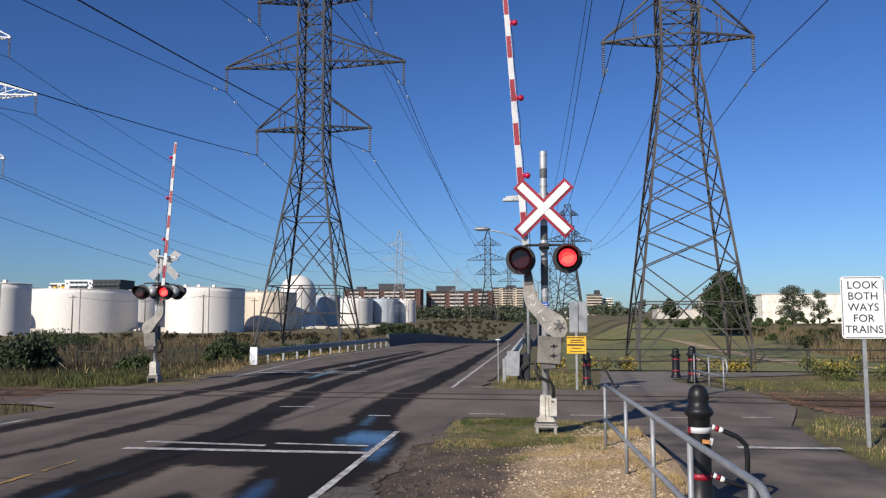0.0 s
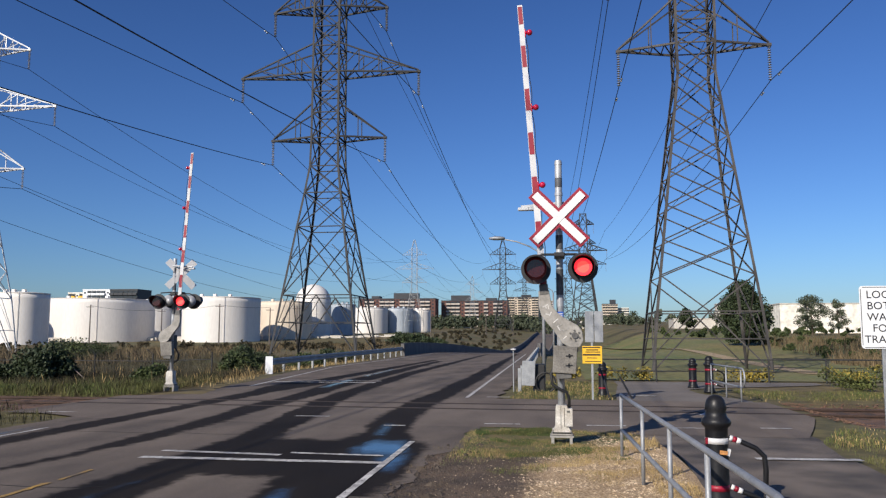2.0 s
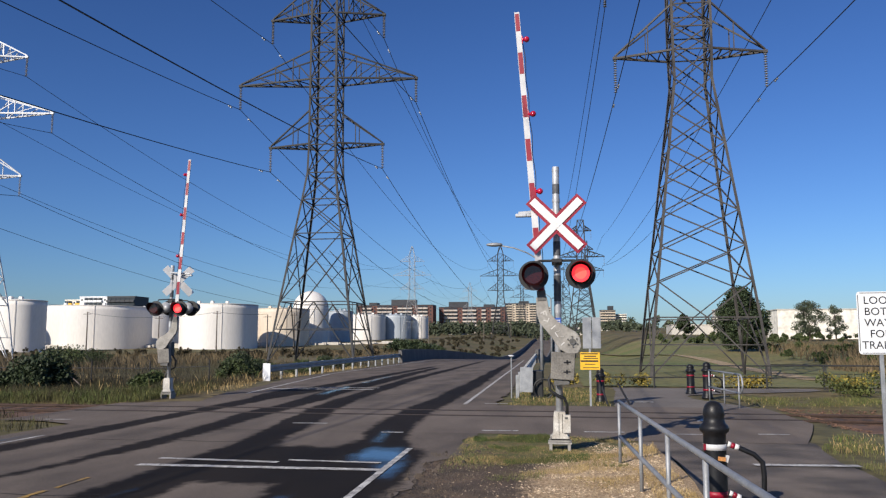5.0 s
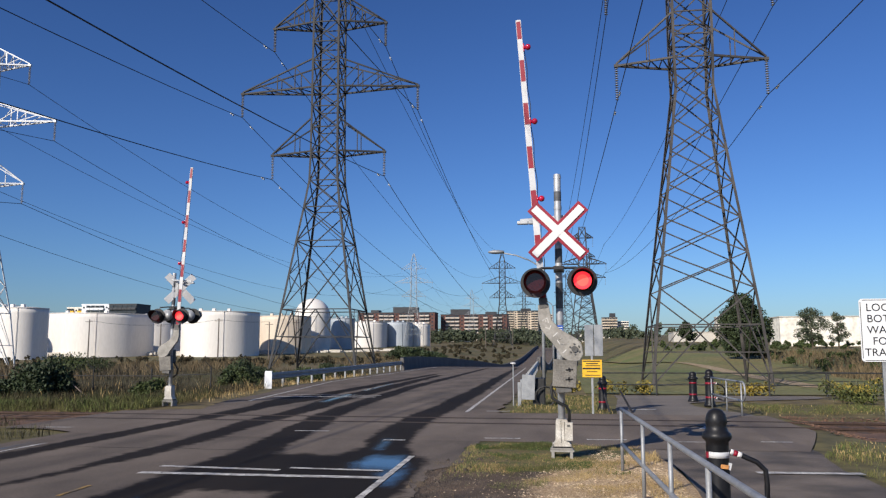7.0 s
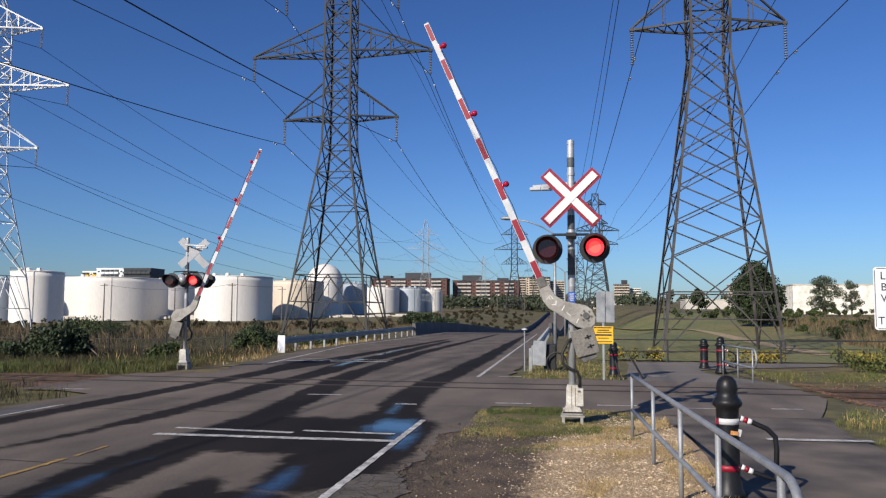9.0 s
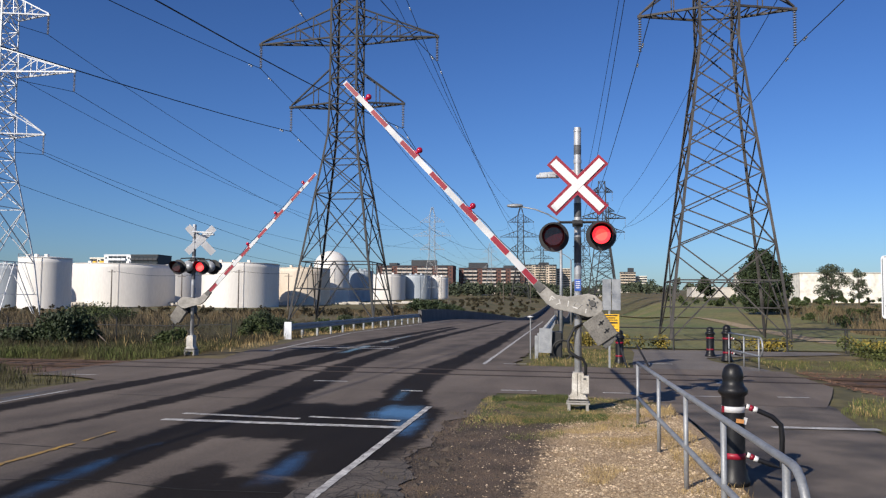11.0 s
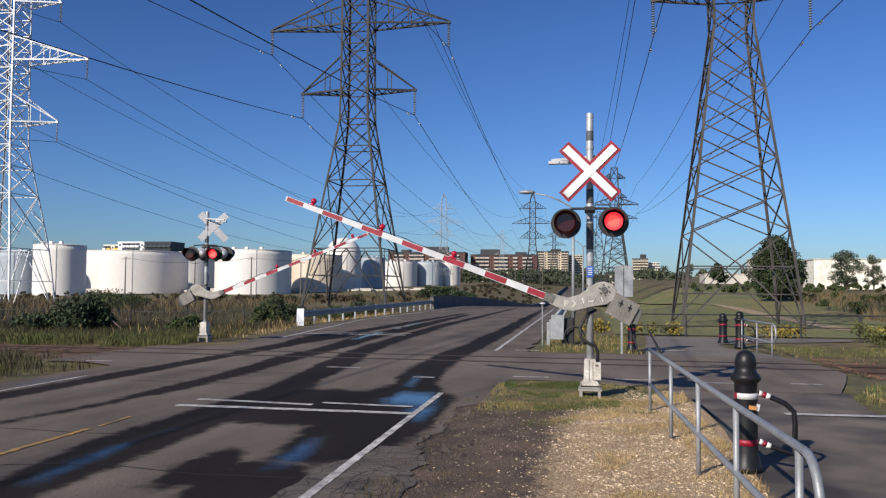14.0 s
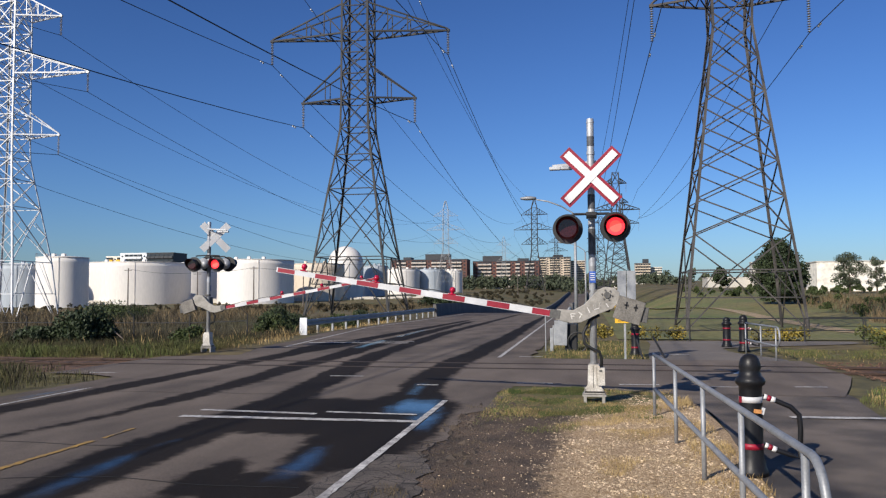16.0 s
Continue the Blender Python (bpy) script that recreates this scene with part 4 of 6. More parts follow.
    add_path(bm, [(0.1, 0.0, 1.5), (-0.06, -0.1, 1.42), (-0.17, -0.14, 1.2), (-0.15, -0.14, 1.02), (-0.02, -0.12, 0.93), (0.09, -0.09, 0.88), (0.13, -0.07, 0.78), (0.13, -0.05, 0.62)], 0.026, 8)
    part("conduit", bm, RUBBER, t, "black flexible conduit", True)
    # swinging arm, at rest pointing along -x
    bm = B()
    outline = [(-0.80, -0.37), (-0.52, -0.34), (-0.36, -0.22), (-0.16, 0.07), (-0.06, 0.13), (0.10, 0.14), (0.20, 0.07), (0.22, -0.08), (0.12, -0.22), (-0.12, -0.36), (-0.36, -0.53), (-0.52, -0.57), (-0.80, -0.55)]
    add_prism(bm, outline, -0.05, 0.05)
    bmesh.ops.recalc_face_normals(bm, faces=bm.faces)
    es = [e for e in bm.edges if abs(e.verts[0].co.y - e.verts[1].co.y) < 1e-6]
    bmesh.ops.bevel(bm, geom=es, offset=0.012, segments=2, profile=0.5, affect="EDGES")
    gate = part("gate", bm, CAST, t, "grey cast gate arm support with scrawled marks")
    bm = B()
    add_box(bm, (0.40, 0.02, -0.20), (0.46, 0.18, 0.40), Matrix.Rotation(radians(8), 4, "Y"), 0.012)
    part("counterweight", bm, CASTMID, gate, "grey counterweight")
    bm = B()
    for x, z in ((0.34, -0.12), (0.50, -0.14)):
        add_box(bm, (x, -0.075, z), (0.022, 0.012, 0.12), None, 0.002)
        add_box(bm, (x, -0.075, z), (0.07, 0.012, 0.03), None, 0.002)
    part("weight_slot", bm, BLACK, gate)
    bm = B()
    add_box(bm, (0.66, 0.03, -0.24), (0.12, 0.12, 0.26), None, 0.01)
    part("weight_block", bm, CASTDARK, gate)
    bm = B()
    add_tube(bm, (0, -0.05, 0), (0, -0.075, 0), 0.055, seg=20)
    for k in range(6):
        a = math.pi * k / 3
        add_tube(bm, (0.085 * math.cos(a), -0.05, 0.085 * math.sin(a)), (0.085 * math.cos(a), -0.07, 0.085 * math.sin(a)), 0.016, seg=6)
    part("hub", bm, CASTDARK, gate, "bolted pivot hub")
    bm = B()
    add_box(bm, (-0.82, 0, -0.457), (0.18, 0.12, 0.15), None, 0.01)
    part("arm_clamp", bm, CASTDARK, gate)
    if scrawl:
        for x0, z0, x1, z1 in ((-0.56, -0.41, -0.52, -0.50), (-0.56, -0.41, -0.48, -0.40), (-0.54, -0.45, -0.49, -0.44), (-0.43, -0.36, -0.36, -0.40), (-0.38, -0.40, -0.40, -0.46), (-0.30, -0.26, -0.24, -0.34), (-0.2, -0.2, -0.18, -0.28), (-0.18, -0.28, -0.1, -0.24), (-0.1, -0.24, -0.1, -0.14), (0.0, -0.14, 0.05, -0.2)):
            bm = B()
            add_bar(bm, (x0, -0.0525, z0), (x1, -0.0525, z1), 0.004, 0.016)
            part("chalk_mark", bm, CHALK, gate, "white scrawled stroke")
    # arm
    L0, L1 = 0.76, arm_len
    bm = B()
    v = []
    for x, h in ((-L0, 0.060), (-L1, 0.045)):
        for y, z in ((-0.018, -h), (0.018, -h), (0.018, h), (-0.018, h)):
            v.append(bm.verts.new((x, y, z - 0.457)))
    for f in ((0, 1, 2, 3), (7, 6, 5, 4), (0, 4, 5, 1), (1, 5, 6, 2), (2, 6, 7, 3), (3, 7, 4, 0)):
        bm.faces.new([v[i] for i in f])
    part("gate_arm", bm, ARMWHITE, gate, "silver-white tapered gate arm")
    n = 13
    step = (L1 - 0.02 - L0) / n
    for k in range(0, n, 2):
        xa, xb = L0 + 0.06 + k * step, L0 + 0.06 + (k + 1) * step
        xb = min(xb, L1 - 0.03)
        bm = B()
        vv = []
        for x in (xa, xb):
            h = 0.052 + (0.037 - 0.052) * (x - L0) / (L1 - L0)
            for y, z in ((-0.021, -h), (0.021, -h), (0.021, h), (-0.021, h)):
                vv.append(bm.verts.new((-x, y, z - 0.457)))
        for f in ((0, 1, 2, 3), (7, 6, 5, 4), (0, 4, 5, 1), (1, 5, 6, 2), (2, 6, 7, 3), (3, 7, 4, 0)):
            bm.faces.new([vv[i] for i in f])
        part("stripe", bm, RED, gate, "red reflective stripe")
    for x in (L1 - 0.52, L1 - 1.9, L1 - 3.3):
        bm = B()
        add_tube(bm, (-x, 0, -0.412), (-x, 0, -0.37), 0.03, seg=10)
        add_box(bm, (-x, 0, -0.40), (0.14, 0.05, 0.02), None, 0.004)
        bmesh.ops.create_uvsphere(bm, u_segments=14, v_segments=8, radius=0.055, matrix=Matrix.Translation((-x, 0, -0.325)))
        part("gate_lamp", bm, REDLAMP, gate, "small round red lamp", True)
    bm = B()
    add_path(bm, [(-0.78, 0.03, -0.40)] + [(-x, 0.03, -0.385 + 0.012 * math.sin(x * 9)) for x in np.arange(1.2, L1 - 0.5, 0.12)], 0.007, 5)
    part("lamp_cable", bm, RUBBER, gate)
    return t, gate, lenses


SIG_R, gate_r, lens_r = crossing_signal((0.0, 14.4, 0.0), 0, 5.95, "railway crossing signal with crossbuck, red flashers and striped gate")
SIG_L, gate_l, lens_l = crossing_signal((-12.9, 26.0, 0.0), 180, 6.25, "railway crossing signal across the road, seen from behind", False, 4.42, (-0.24, 35.0), (-0.68, 0.1))
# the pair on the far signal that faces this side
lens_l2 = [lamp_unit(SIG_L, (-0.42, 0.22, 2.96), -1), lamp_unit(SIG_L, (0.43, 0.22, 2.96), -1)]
bm = B()
add_path(bm, [(-0.42, 0.1, 3.2), (-0.42, 0.08, 3.26), (0.0, 0.08, 3.28), (0.43, 0.08, 3.26), (0.43, 0.1, 3.2)], 0.022, 8)
part("lamp_crossarm", bm, BLACK, SIG_L)


# ---------------------------------------------------------------- street furniture
def hoop_rail(name, posts, top, low, label, end_in=0.35):
    """A pipe handrail: upright posts, two rails, ends bent round into one loop."""
    t = thing(name, (0, 0, 0), label, "handrail", "pipe handrails")
    P = [Vector((x, y, 0)) for x, y in posts]
    for p in P:
        bm = B()
        add_tube(bm, p + Vector((0, 0, -0.05)), p + Vector((0, 0, top - 0.02)), 0.024, seg=12)
        part("post", bm, GALV, t, smooth=True)
    d0, d1 = (P[0] - P[1]).normalized(), (P[-1] - P[-2]).normalized()
    Z = Vector((0, 0, 1))
    mid, h = (top + low) / 2, (top - low) / 2

    def bend(p, d, k0, k1):
        return [p + d * (end_in * 0.35 + h * math.cos(a)) + Z * (mid + h * math.sin(a)) for a in (radians(k0 + (k1 - k0) * i / 10) for i in range(11))]
    pts = [p + Z * top for p in P] + bend(P[-1], d1, 90, -90) + [p + Z * low for p in P[::-1]]
    bm = B()
    add_path(bm, pts, 0.027, 10)
    part("rail", bm, GALV, t, "bent galvanised pipe rail", True)
    return t


hoop_rail("handrail", [(0.898, 12.88), (0.987, 10.54), (1.063, 8.55), (1.13, 6.79), (1.195, 5.09)], 0.945, 0.42, "galvanised pipe handrail along the path")
hoop_rail("handrail", [(4.35, 5.6), (4.25, 7.9), (4.15, 10.1)], 0.94, 0.42, "galvanised pipe handrail on the far side of the path")
hoop_rail("handrail", [(1.62, 1.2), (1.54, 2.6), (1.46, 4.0)], 0.94, 0.42, "galvanised pipe handrail close beside the path")
hoop_rail("handrail", [(4.75, 27.3), (4.86, 25.5), (4.95, 23.9)], 0.94, 0.42, "galvanised pipe handrail beyond the railway")


def bollard(at, h, label, loop=0, stickers=True, slim=1.0):
    t = thing("bollard", at, label, "bollard", "black path bollards")
    s = h / 1.23
    r = slim
    bm = B()
    prof = [(0.19, 0.0), (0.19, 0.05), (0.165, 0.09), (0.15, 0.16), (0.136, 0.2), (0.134, 0.86), (0.136, 0.90), (0.17, 0.925), (0.178, 0.955), (0.165, 0.985), (0.135, 1.01), (0.118, 1.06), (0.128, 1.09), (0.125, 1.13), (0.108, 1.18), (0.075, 1.215), (0.03, 1.23), (0.005, 1.232)]
    add_lathe(bm, [(a * r, b * s) for a, b in prof], seg=28)
    part("post", bm, BLACKGLOSS, t, "black painted cast bollard", True)
    for z0, z1, m, lab in ((0.74, 0.80, WHITE if stickers else RED, "reflective band"), (0.27, 0.33, RED, "red reflective band")):
        bm = B()
        add_tube(bm, (0, 0, z0 * s), (0, 0, z1 * s), 0.1375 * r, seg=28)
        part("band", bm, m, t, lab, True)
    if stickers:
        bm = B()
        add_box(bm, (-0.13 * r, -0.045, 0.77 * s), (0.02, 0.05, 0.06))
        part("band_tag", bm, RED, t)
        bm = B()
        add_box(bm, (0.045, -0.1345 * r, 0.66 * s), (0.075, 0.012, 0.04), Matrix.Rotation(radians(6), 4, "Y"))
        part("sticker", bm, ORANGE, t, "torn orange sticker")
        bm = B()
        add_box(bm, (0.1, -0.10 * r, 0.66 * s), (0.03, 0.03, 0.07), Matrix.Rotation(radians(14), 4, "Y"))
        part("sticker_scrap", bm, WHITE, t)
    if loop:
        z1, z0 = 0.80 * s, 0.27 * s
        e = Vector((loop * 0.46, -0.02, 0))
        pts = [Vector((loop * 0.12, 0, z1)), Vector((loop * 0.24, -0.01, z1 - 0.04)), Vector((loop * 0.38, -0.02, z1 - 0.1)), e + Vector((0, 0, z1 - 0.18)), e + Vector((loop * 0.01, 0, (z0 + z1) / 2 - 0.05)), e + Vector((0, 0, z0 - 0.08)), Vector((loop * 0.36, -0.02, z0 - 0.05)), Vector((loop * 0.24, -0.01, z0 - 0.01)), Vector((loop * 0.12, 0, z0 + 0.04))]
        bm = B()
        add_path(bm, pts, 0.027, 10)
        part("baffle_loop", bm, BLACKGLOSS, t, "black bent baffle bar", True)
        for a, b in ((pts[0], pts[1]), (pts[8], pts[7])):
            for k0, k1, m in ((0.05, 0.3, WHITE), (0.32, 0.62, RED), (0.64, 0.95, WHITE)):
                bm = B()
                add_tube(bm, a.lerp(b, k0), a.lerp(b, k1), 0.0295, seg=10)
                part("reflector_band", bm, m, t, smooth=True)
    return t


bollard((1.575, 8.87, 0.008), 1.23, "black bollard with red and white bands and a baffle bar", 1, slim=0.84)
bollard((4.78, 27.85, 0.0), 1.18, "black bollard with a baffle bar beyond the railway", 1, False)
bollard((4.62, 30.2, 0.0), 1.05, "plain black bollard beyond the railway", 0, False)
bollard((1.25, 25.6, 0.0), 1.05, "black bollard beside the yellow notice", 0, False, 0.9)


for a, b in (((1.16, 25.0, 0.85), (1.4, 24.5, 0.0)), ((1.75, 25.2, 0.6), (2.05, 24.7, 0.0))):
    bm = B()
    add_tube(bm, a, b, 0.03, seg=8)
    tagged(part("leaning_stake", bm, BLACK), "leaning black stake by the path", "stake", "leaning stakes")


def text_mesh(body, size, material, parent, at, name="lettering", label=""):
    cu = bpy.data.curves.new(name, "FONT")
    cu.body, cu.size, cu.align_x, cu.align_y, cu.extrude, cu.resolution_u = body, size, "CENTER", "CENTER", 0.001, 3
    cu.offset = 0.0
    tmp = bpy.data.objects.new(name, cu)
    scene.collection.objects.link(tmp)
    me = bpy.data.meshes.new_from_object(tmp.evaluated_get(bpy.context.evaluated_depsgraph_get()))
    bpy.data.objects.remove(tmp)
    me.materials.clear()
    me.materials.append(material)
    ob = new(name, me)
    ob.parent = parent
    ob.matrix_basis = pose(*at, 90, 0, 0)
    if label:
        ob["label"] = label
    return ob


def rounded_plate(bm, w, h, r, y0, y1):
    pts = []
    for cx, cz, a0 in ((w / 2 - r, h / 2 - r, 0), (-w / 2 + r, h / 2 - r, 90), (-w / 2 + r, -h / 2 + r, 180), (w / 2 - r, -h / 2 + r, 270)):
        pts += [(cx + r * math.cos(radians(a0 + 18 * k)), cz + r * math.sin(radians(a0 + 18 * k))) for k in range(6)]
    add_prism(bm, pts, y0, y1)


sign = thing("warning_sign", (4.94, 13.5, 0), "white sign reading LOOK BOTH WAYS FOR TRAINS on a steel post", "sign")
bm = B()
add_box(bm, (0, 0.03, 1.2), (0.06, 0.035, 2.5), None, 0.004)
part("post", bm, GALV, sign)
bm = B()
rounded_plate(bm, 0.66, 0.97, 0.05, 0.0, 0.006)
bmesh.ops.recalc_face_normals(bm, faces=bm.faces)
part("panel", bm, SIGNWHITE, sign).location = (0, 0, 2.135)
bm = B()
for k in range(4):
    w, h = 0.62, 0.93
    add_box(bm, ((0, 0, -w / 2, w / 2)[k], -0.003, 2.135 + (h / 2, -h / 2, 0, 0)[k]), ((w - 0.06, 0.004, 0.008), (w - 0.06, 0.004, 0.008), (0.008, 0.004, h - 0.06), (0.008, 0.004, h - 0.06))[k])
part("border_line", bm, BLACK, sign)
for k, wd in enumerate(("LOOK", "BOTH", "WAYS", "FOR", "TRAINS")):
    text_mesh(wd, 0.168, BLACK, sign, (0.0, -0.004, 2.135 + 0.345 - 0.173 * k))

notice = thing("notice_post", (0.9, 24.2, 0), "steel post with silver panels and a yellow notice", "sign")
bm = B()
add_box(bm, (0.0, 0.03, 1.25), (0.06, 0.04, 2.6), None, 0.004)
part("post", bm, GALV_DULL, notice)
for x in (-0.07, 0.2):
    bm = B()
    add_box(bm, (x, 0, 2.1), (0.25, 0.02, 0.9), None, 0.006)
    part("panel", bm, GALV, notice, "bare metal back of a sign")
bm = B()
add_box(bm, (0.0, -0.02, 1.29), (0.56, 0.01, 0.5), None, 0.004)
y_board = part("yellow_board", bm, YELLOW, notice, "yellow notice with unreadable black lines")
bm = B()
for k, (w, h, z) in enumerate(((0.5, 0.03, 1.50), (0.34, 0.03, 1.43), (0.42, 0.025, 1.37), (0.5, 0.045, 1.29), (0.3, 0.02, 1.2), (0.44, 0.02, 1.1))):
    add_box(bm, (0.02 * (k % 3) - 0.02, -0.027, z), (w, 0.004, h))
part("text_bar", bm, BLACK, y_board)

marker = thing("marker_post", (-1.57, 27.6, 0), "slim pale marker post with a white cap", "post")
bm = B()
add_tube(bm, (0, 0, -0.05), (0, 0, 1.36), 0.022, seg=8)
part("post", bm, GALV_DULL, marker)
bm = B()
add_lathe(bm, [(0.03, 1.33), (0.1, 1.37), (0.1, 1.39), (0.03, 1.41)], seg=12)
part("cap", bm, WHITE, marker)


def street_light(at, h, reach, label):
    t = thing("street_lamp", at, label, "street lamp", "street lamps")
    bm = B()
    add_tube(bm, (0, 0, -0.3), (0, 0, h - 0.9), 0.09, 0.06, seg=12)
    part("pole", bm, GALV, t, smooth=True)
    bm = B()
    add_path(bm, [(0, 0, h - 1.0), (-0.08, 0, h - 0.75), (-reach * 0.25, 0, h - 0.4), (-reach * 0.5, 0, h - 0.15), (-reach * 0.8, 0, h)], 0.035, 8)
    part("arm", bm, GALV, t, smooth=True)
    bm = B()
    add_lathe(bm, [(0.02, 0), (0.08, 0.05), (0.13, 0.25), (0.14, 0.5), (0.09, 0.75), (0.04, 0.8)], seg=14)
    bmesh.ops.rotate(bm, matrix=Matrix.Rotation(radians(90), 3, "Y"), verts=bm.verts)
    p = part("lamp_head", bm, GALV, t, "cobra head lamp", True)
    p.location, p.scale = (-reach - 0.1, 0, h + 0.03), (1, 1.2, 0.75)
    return t


street_light((-0.8, 40, -0.02), 6.6, 2.55, "grey street lamp with a curved arm")
street_light((-0.6, 74, -0.02), 6.6, 2.3, "grey street lamp with a curved arm, far off")


def guardrail(name, pts, label, gap=2.5):
    """W-beam barrier: a corrugated rail on posts, with a flat end plate."""
    t = thing(name, (0, 0, 0), label, "guardrail", "roadside guardrails")
    P = [Vector(p) for p in pts]
    d = (P[-1] - P[0]).normalized()
    s = Vector((d.y, -d.x, 0))
    bm = B()
    prof = [(0.0, 0.42), (0.05, 0.47), (0.05, 0.53), (0.0, 0.575), (0.0, 0.605), (0.05, 0.65), (0.05, 0.71), (0.0, 0.76), (-0.012, 0.76), (-0.012, 0.42)]
    rows = [[bm.verts.new(p + s * a + Vector((0, 0, z))) for a, z in prof] for p in P]
    for a, b in zip(rows, rows[1:]):
        for k in range(len(prof)):
            bm.faces.new((a[k], b[k], b[(k + 1) % len(prof)], a[(k + 1) % len(prof)]))
    bm.faces.new(rows[0])
    bm.faces.new(rows[-1][::-1])
    bmesh.ops.recalc_face_normals(bm, faces=bm.faces)
    part("beam", bm, GALV_DULL, t, "corrugated steel beam")
    n = int((P[-1] - P[0]).length / gap)
    bm = B()
    add_box(bm, (0, 0, 0.33), (0.11, 0.13, 0.86), None, 0.008)
    first = part("post", bm, GALV, t, "pale guardrail post")
    for k in range(n + 1):
        p = P[0].lerp(P[-1], k / n) - s * 0.11
        if k:
            o = new("post", first.data)
            o.parent = t
        else:
            o = first
        o.location = p
    return t, s


gl, s = guardrail("guardrail", [(-14.05, 38.4, -0.05), (-14.3, 56, -0.03), (-14.55, 75, 0.0)], "grey steel guardrail on pale posts along the road")
bm = B()
add_box(bm, (-13.95, 38.2, 0.4), (0.36, 0.05, 0.84), None, 0.006)
part("end_plate", bm, SIGNWHITE, gl, "pale end plate")
gr, s = guardrail("guardrail", [(-1.25, 27.4, 0), (-1.6, 50, 0), (-2.0, 76, 0)], "grey steel guardrail beside the grass verge")
bm = B()
add_box(bm, (-1.05, 27.0, 0.62), (0.42, 0.05, 0.80), Matrix.Rotation(radians(2), 4, "Y"), 0.006)
part("end_plate", bm, GALV, gr, "bare metal end plate")
bm = B()
add_box(bm, (-0.72, 27.6, 0.45), (0.4, 0.9, 0.9), None, 0.03)
part("crash_cushion", bm, RUBBER, gr, "black crash cushion")
bm = B()
add_path(bm, [(-0.5 + 0.32 * math.cos(a), 27.0, 0.32 + 0.32 * math.sin(a)) for a in np.arange(0, 6.0, 0.3)], 0.03, 6)
part("cable_loop", bm, RUBBER, gr)

for side, pts in (("left", [(y, -14.55 + 3.6 * float(smooth01(85, 140, y))) for y in np.arange(75, 420, 5.0)]), ("right", [(y, -2.0 - 0.3 * float(smooth01(80, 120, y))) for y in np.arange(76.2, 420, 5.0)])):
    verts, faces = [], []
    for i, (y, x) in enumerate(pts):
        z = float(road_z(y))
        for dx, dz in ((-0.2, -0.3), (-0.15, 1.12), (0.15, 1.12), (0.22, -0.3)):
            verts.append((x + dx, y, z + dz))
        if i:
            for k in range(4):
                a = (i - 1) * 4
                faces.append((a + k, a + 4 + k, a + 4 + (k + 1) % 4, a + (k + 1) % 4))
    faces += [(0, 1, 2, 3), tuple(len(verts) - 1 - k for k in range(4))]
    tagged(sheet("bridge_parapet", verts, faces, CONCRETE), "dark concrete parapet of the road bridge", "parapet", kind="structure")


def pipe_fence(name, pts, h, mids, material, label, cat="fence", r=0.022, lean=False, group=""):
    t = thing(name, (0, 0, 0), label, cat, group)
    for x, y in pts:
        z = float(ground_z(x, y))
        bm = B()
        add_tube(bm, (x, y, z - 0.1), (x, y, z + h), r * 1.2, seg=8)
        if lean:
            add_bar(bm, (x, y, z + h - 0.02), (x - 0.22, y - 0.15, z + h + 0.24), 0.03)
        part("post", bm, material, t)
    for m in mids:
        bm = B()
        add_path(bm, [(x, y, float(ground_z(x, y)) + h * m) for x, y in pts], r * (1 if m > 0.9 else 0.8), 6)
        part("rail", bm, material, t)
    return t


pipe_fence("pipe_fence", [(1.6 + 2.15 * k, 33.6 + 0.05 * k) for k in range(9)], 0.92, (1.0, 0.5), FENCE, "low dark pipe fence along the path", r=0.028)
pipe_fence("field_rail", [(9.5 + 2.6 * k, 39.0 + 0.8 * k) for k in range(6)], 1.0, (1.0, 0.6), FENCE, "low grey rail at the field path", r=0.021)
ch = pipe_fence("chain_link_fence", [(-44 + 2.85 * k, 35.5 - 0.04 * k) for k in range(11)], 1.25, (0.75,), FENCE, "rusty chain link fence in long grass", lean=True, r=0.028)
bm = B()
for k in range(170):
    x = -44 + k * 0.167
    for sgn in (-1, 1):
        x2 = x + sgn * 1.4
        if -44 < x2 < -15.6:
            add_bar(bm, (x, 35.4, -0.2), (x2, 35.4, 1.2), 0.006)
part("wire_mesh", bm, FENCE, ch)["kind"] = "stuff"

# leaning stay of the old fence
bm = B()
add_tube(bm, (-20.1, 33.0, -0.2), (-21.9, 33.4, 1.0), 0.026, seg=8)
tagged(part("fence_stay", bm, WOODPOLE), "leaning weathered pole in the grass", "pipe")


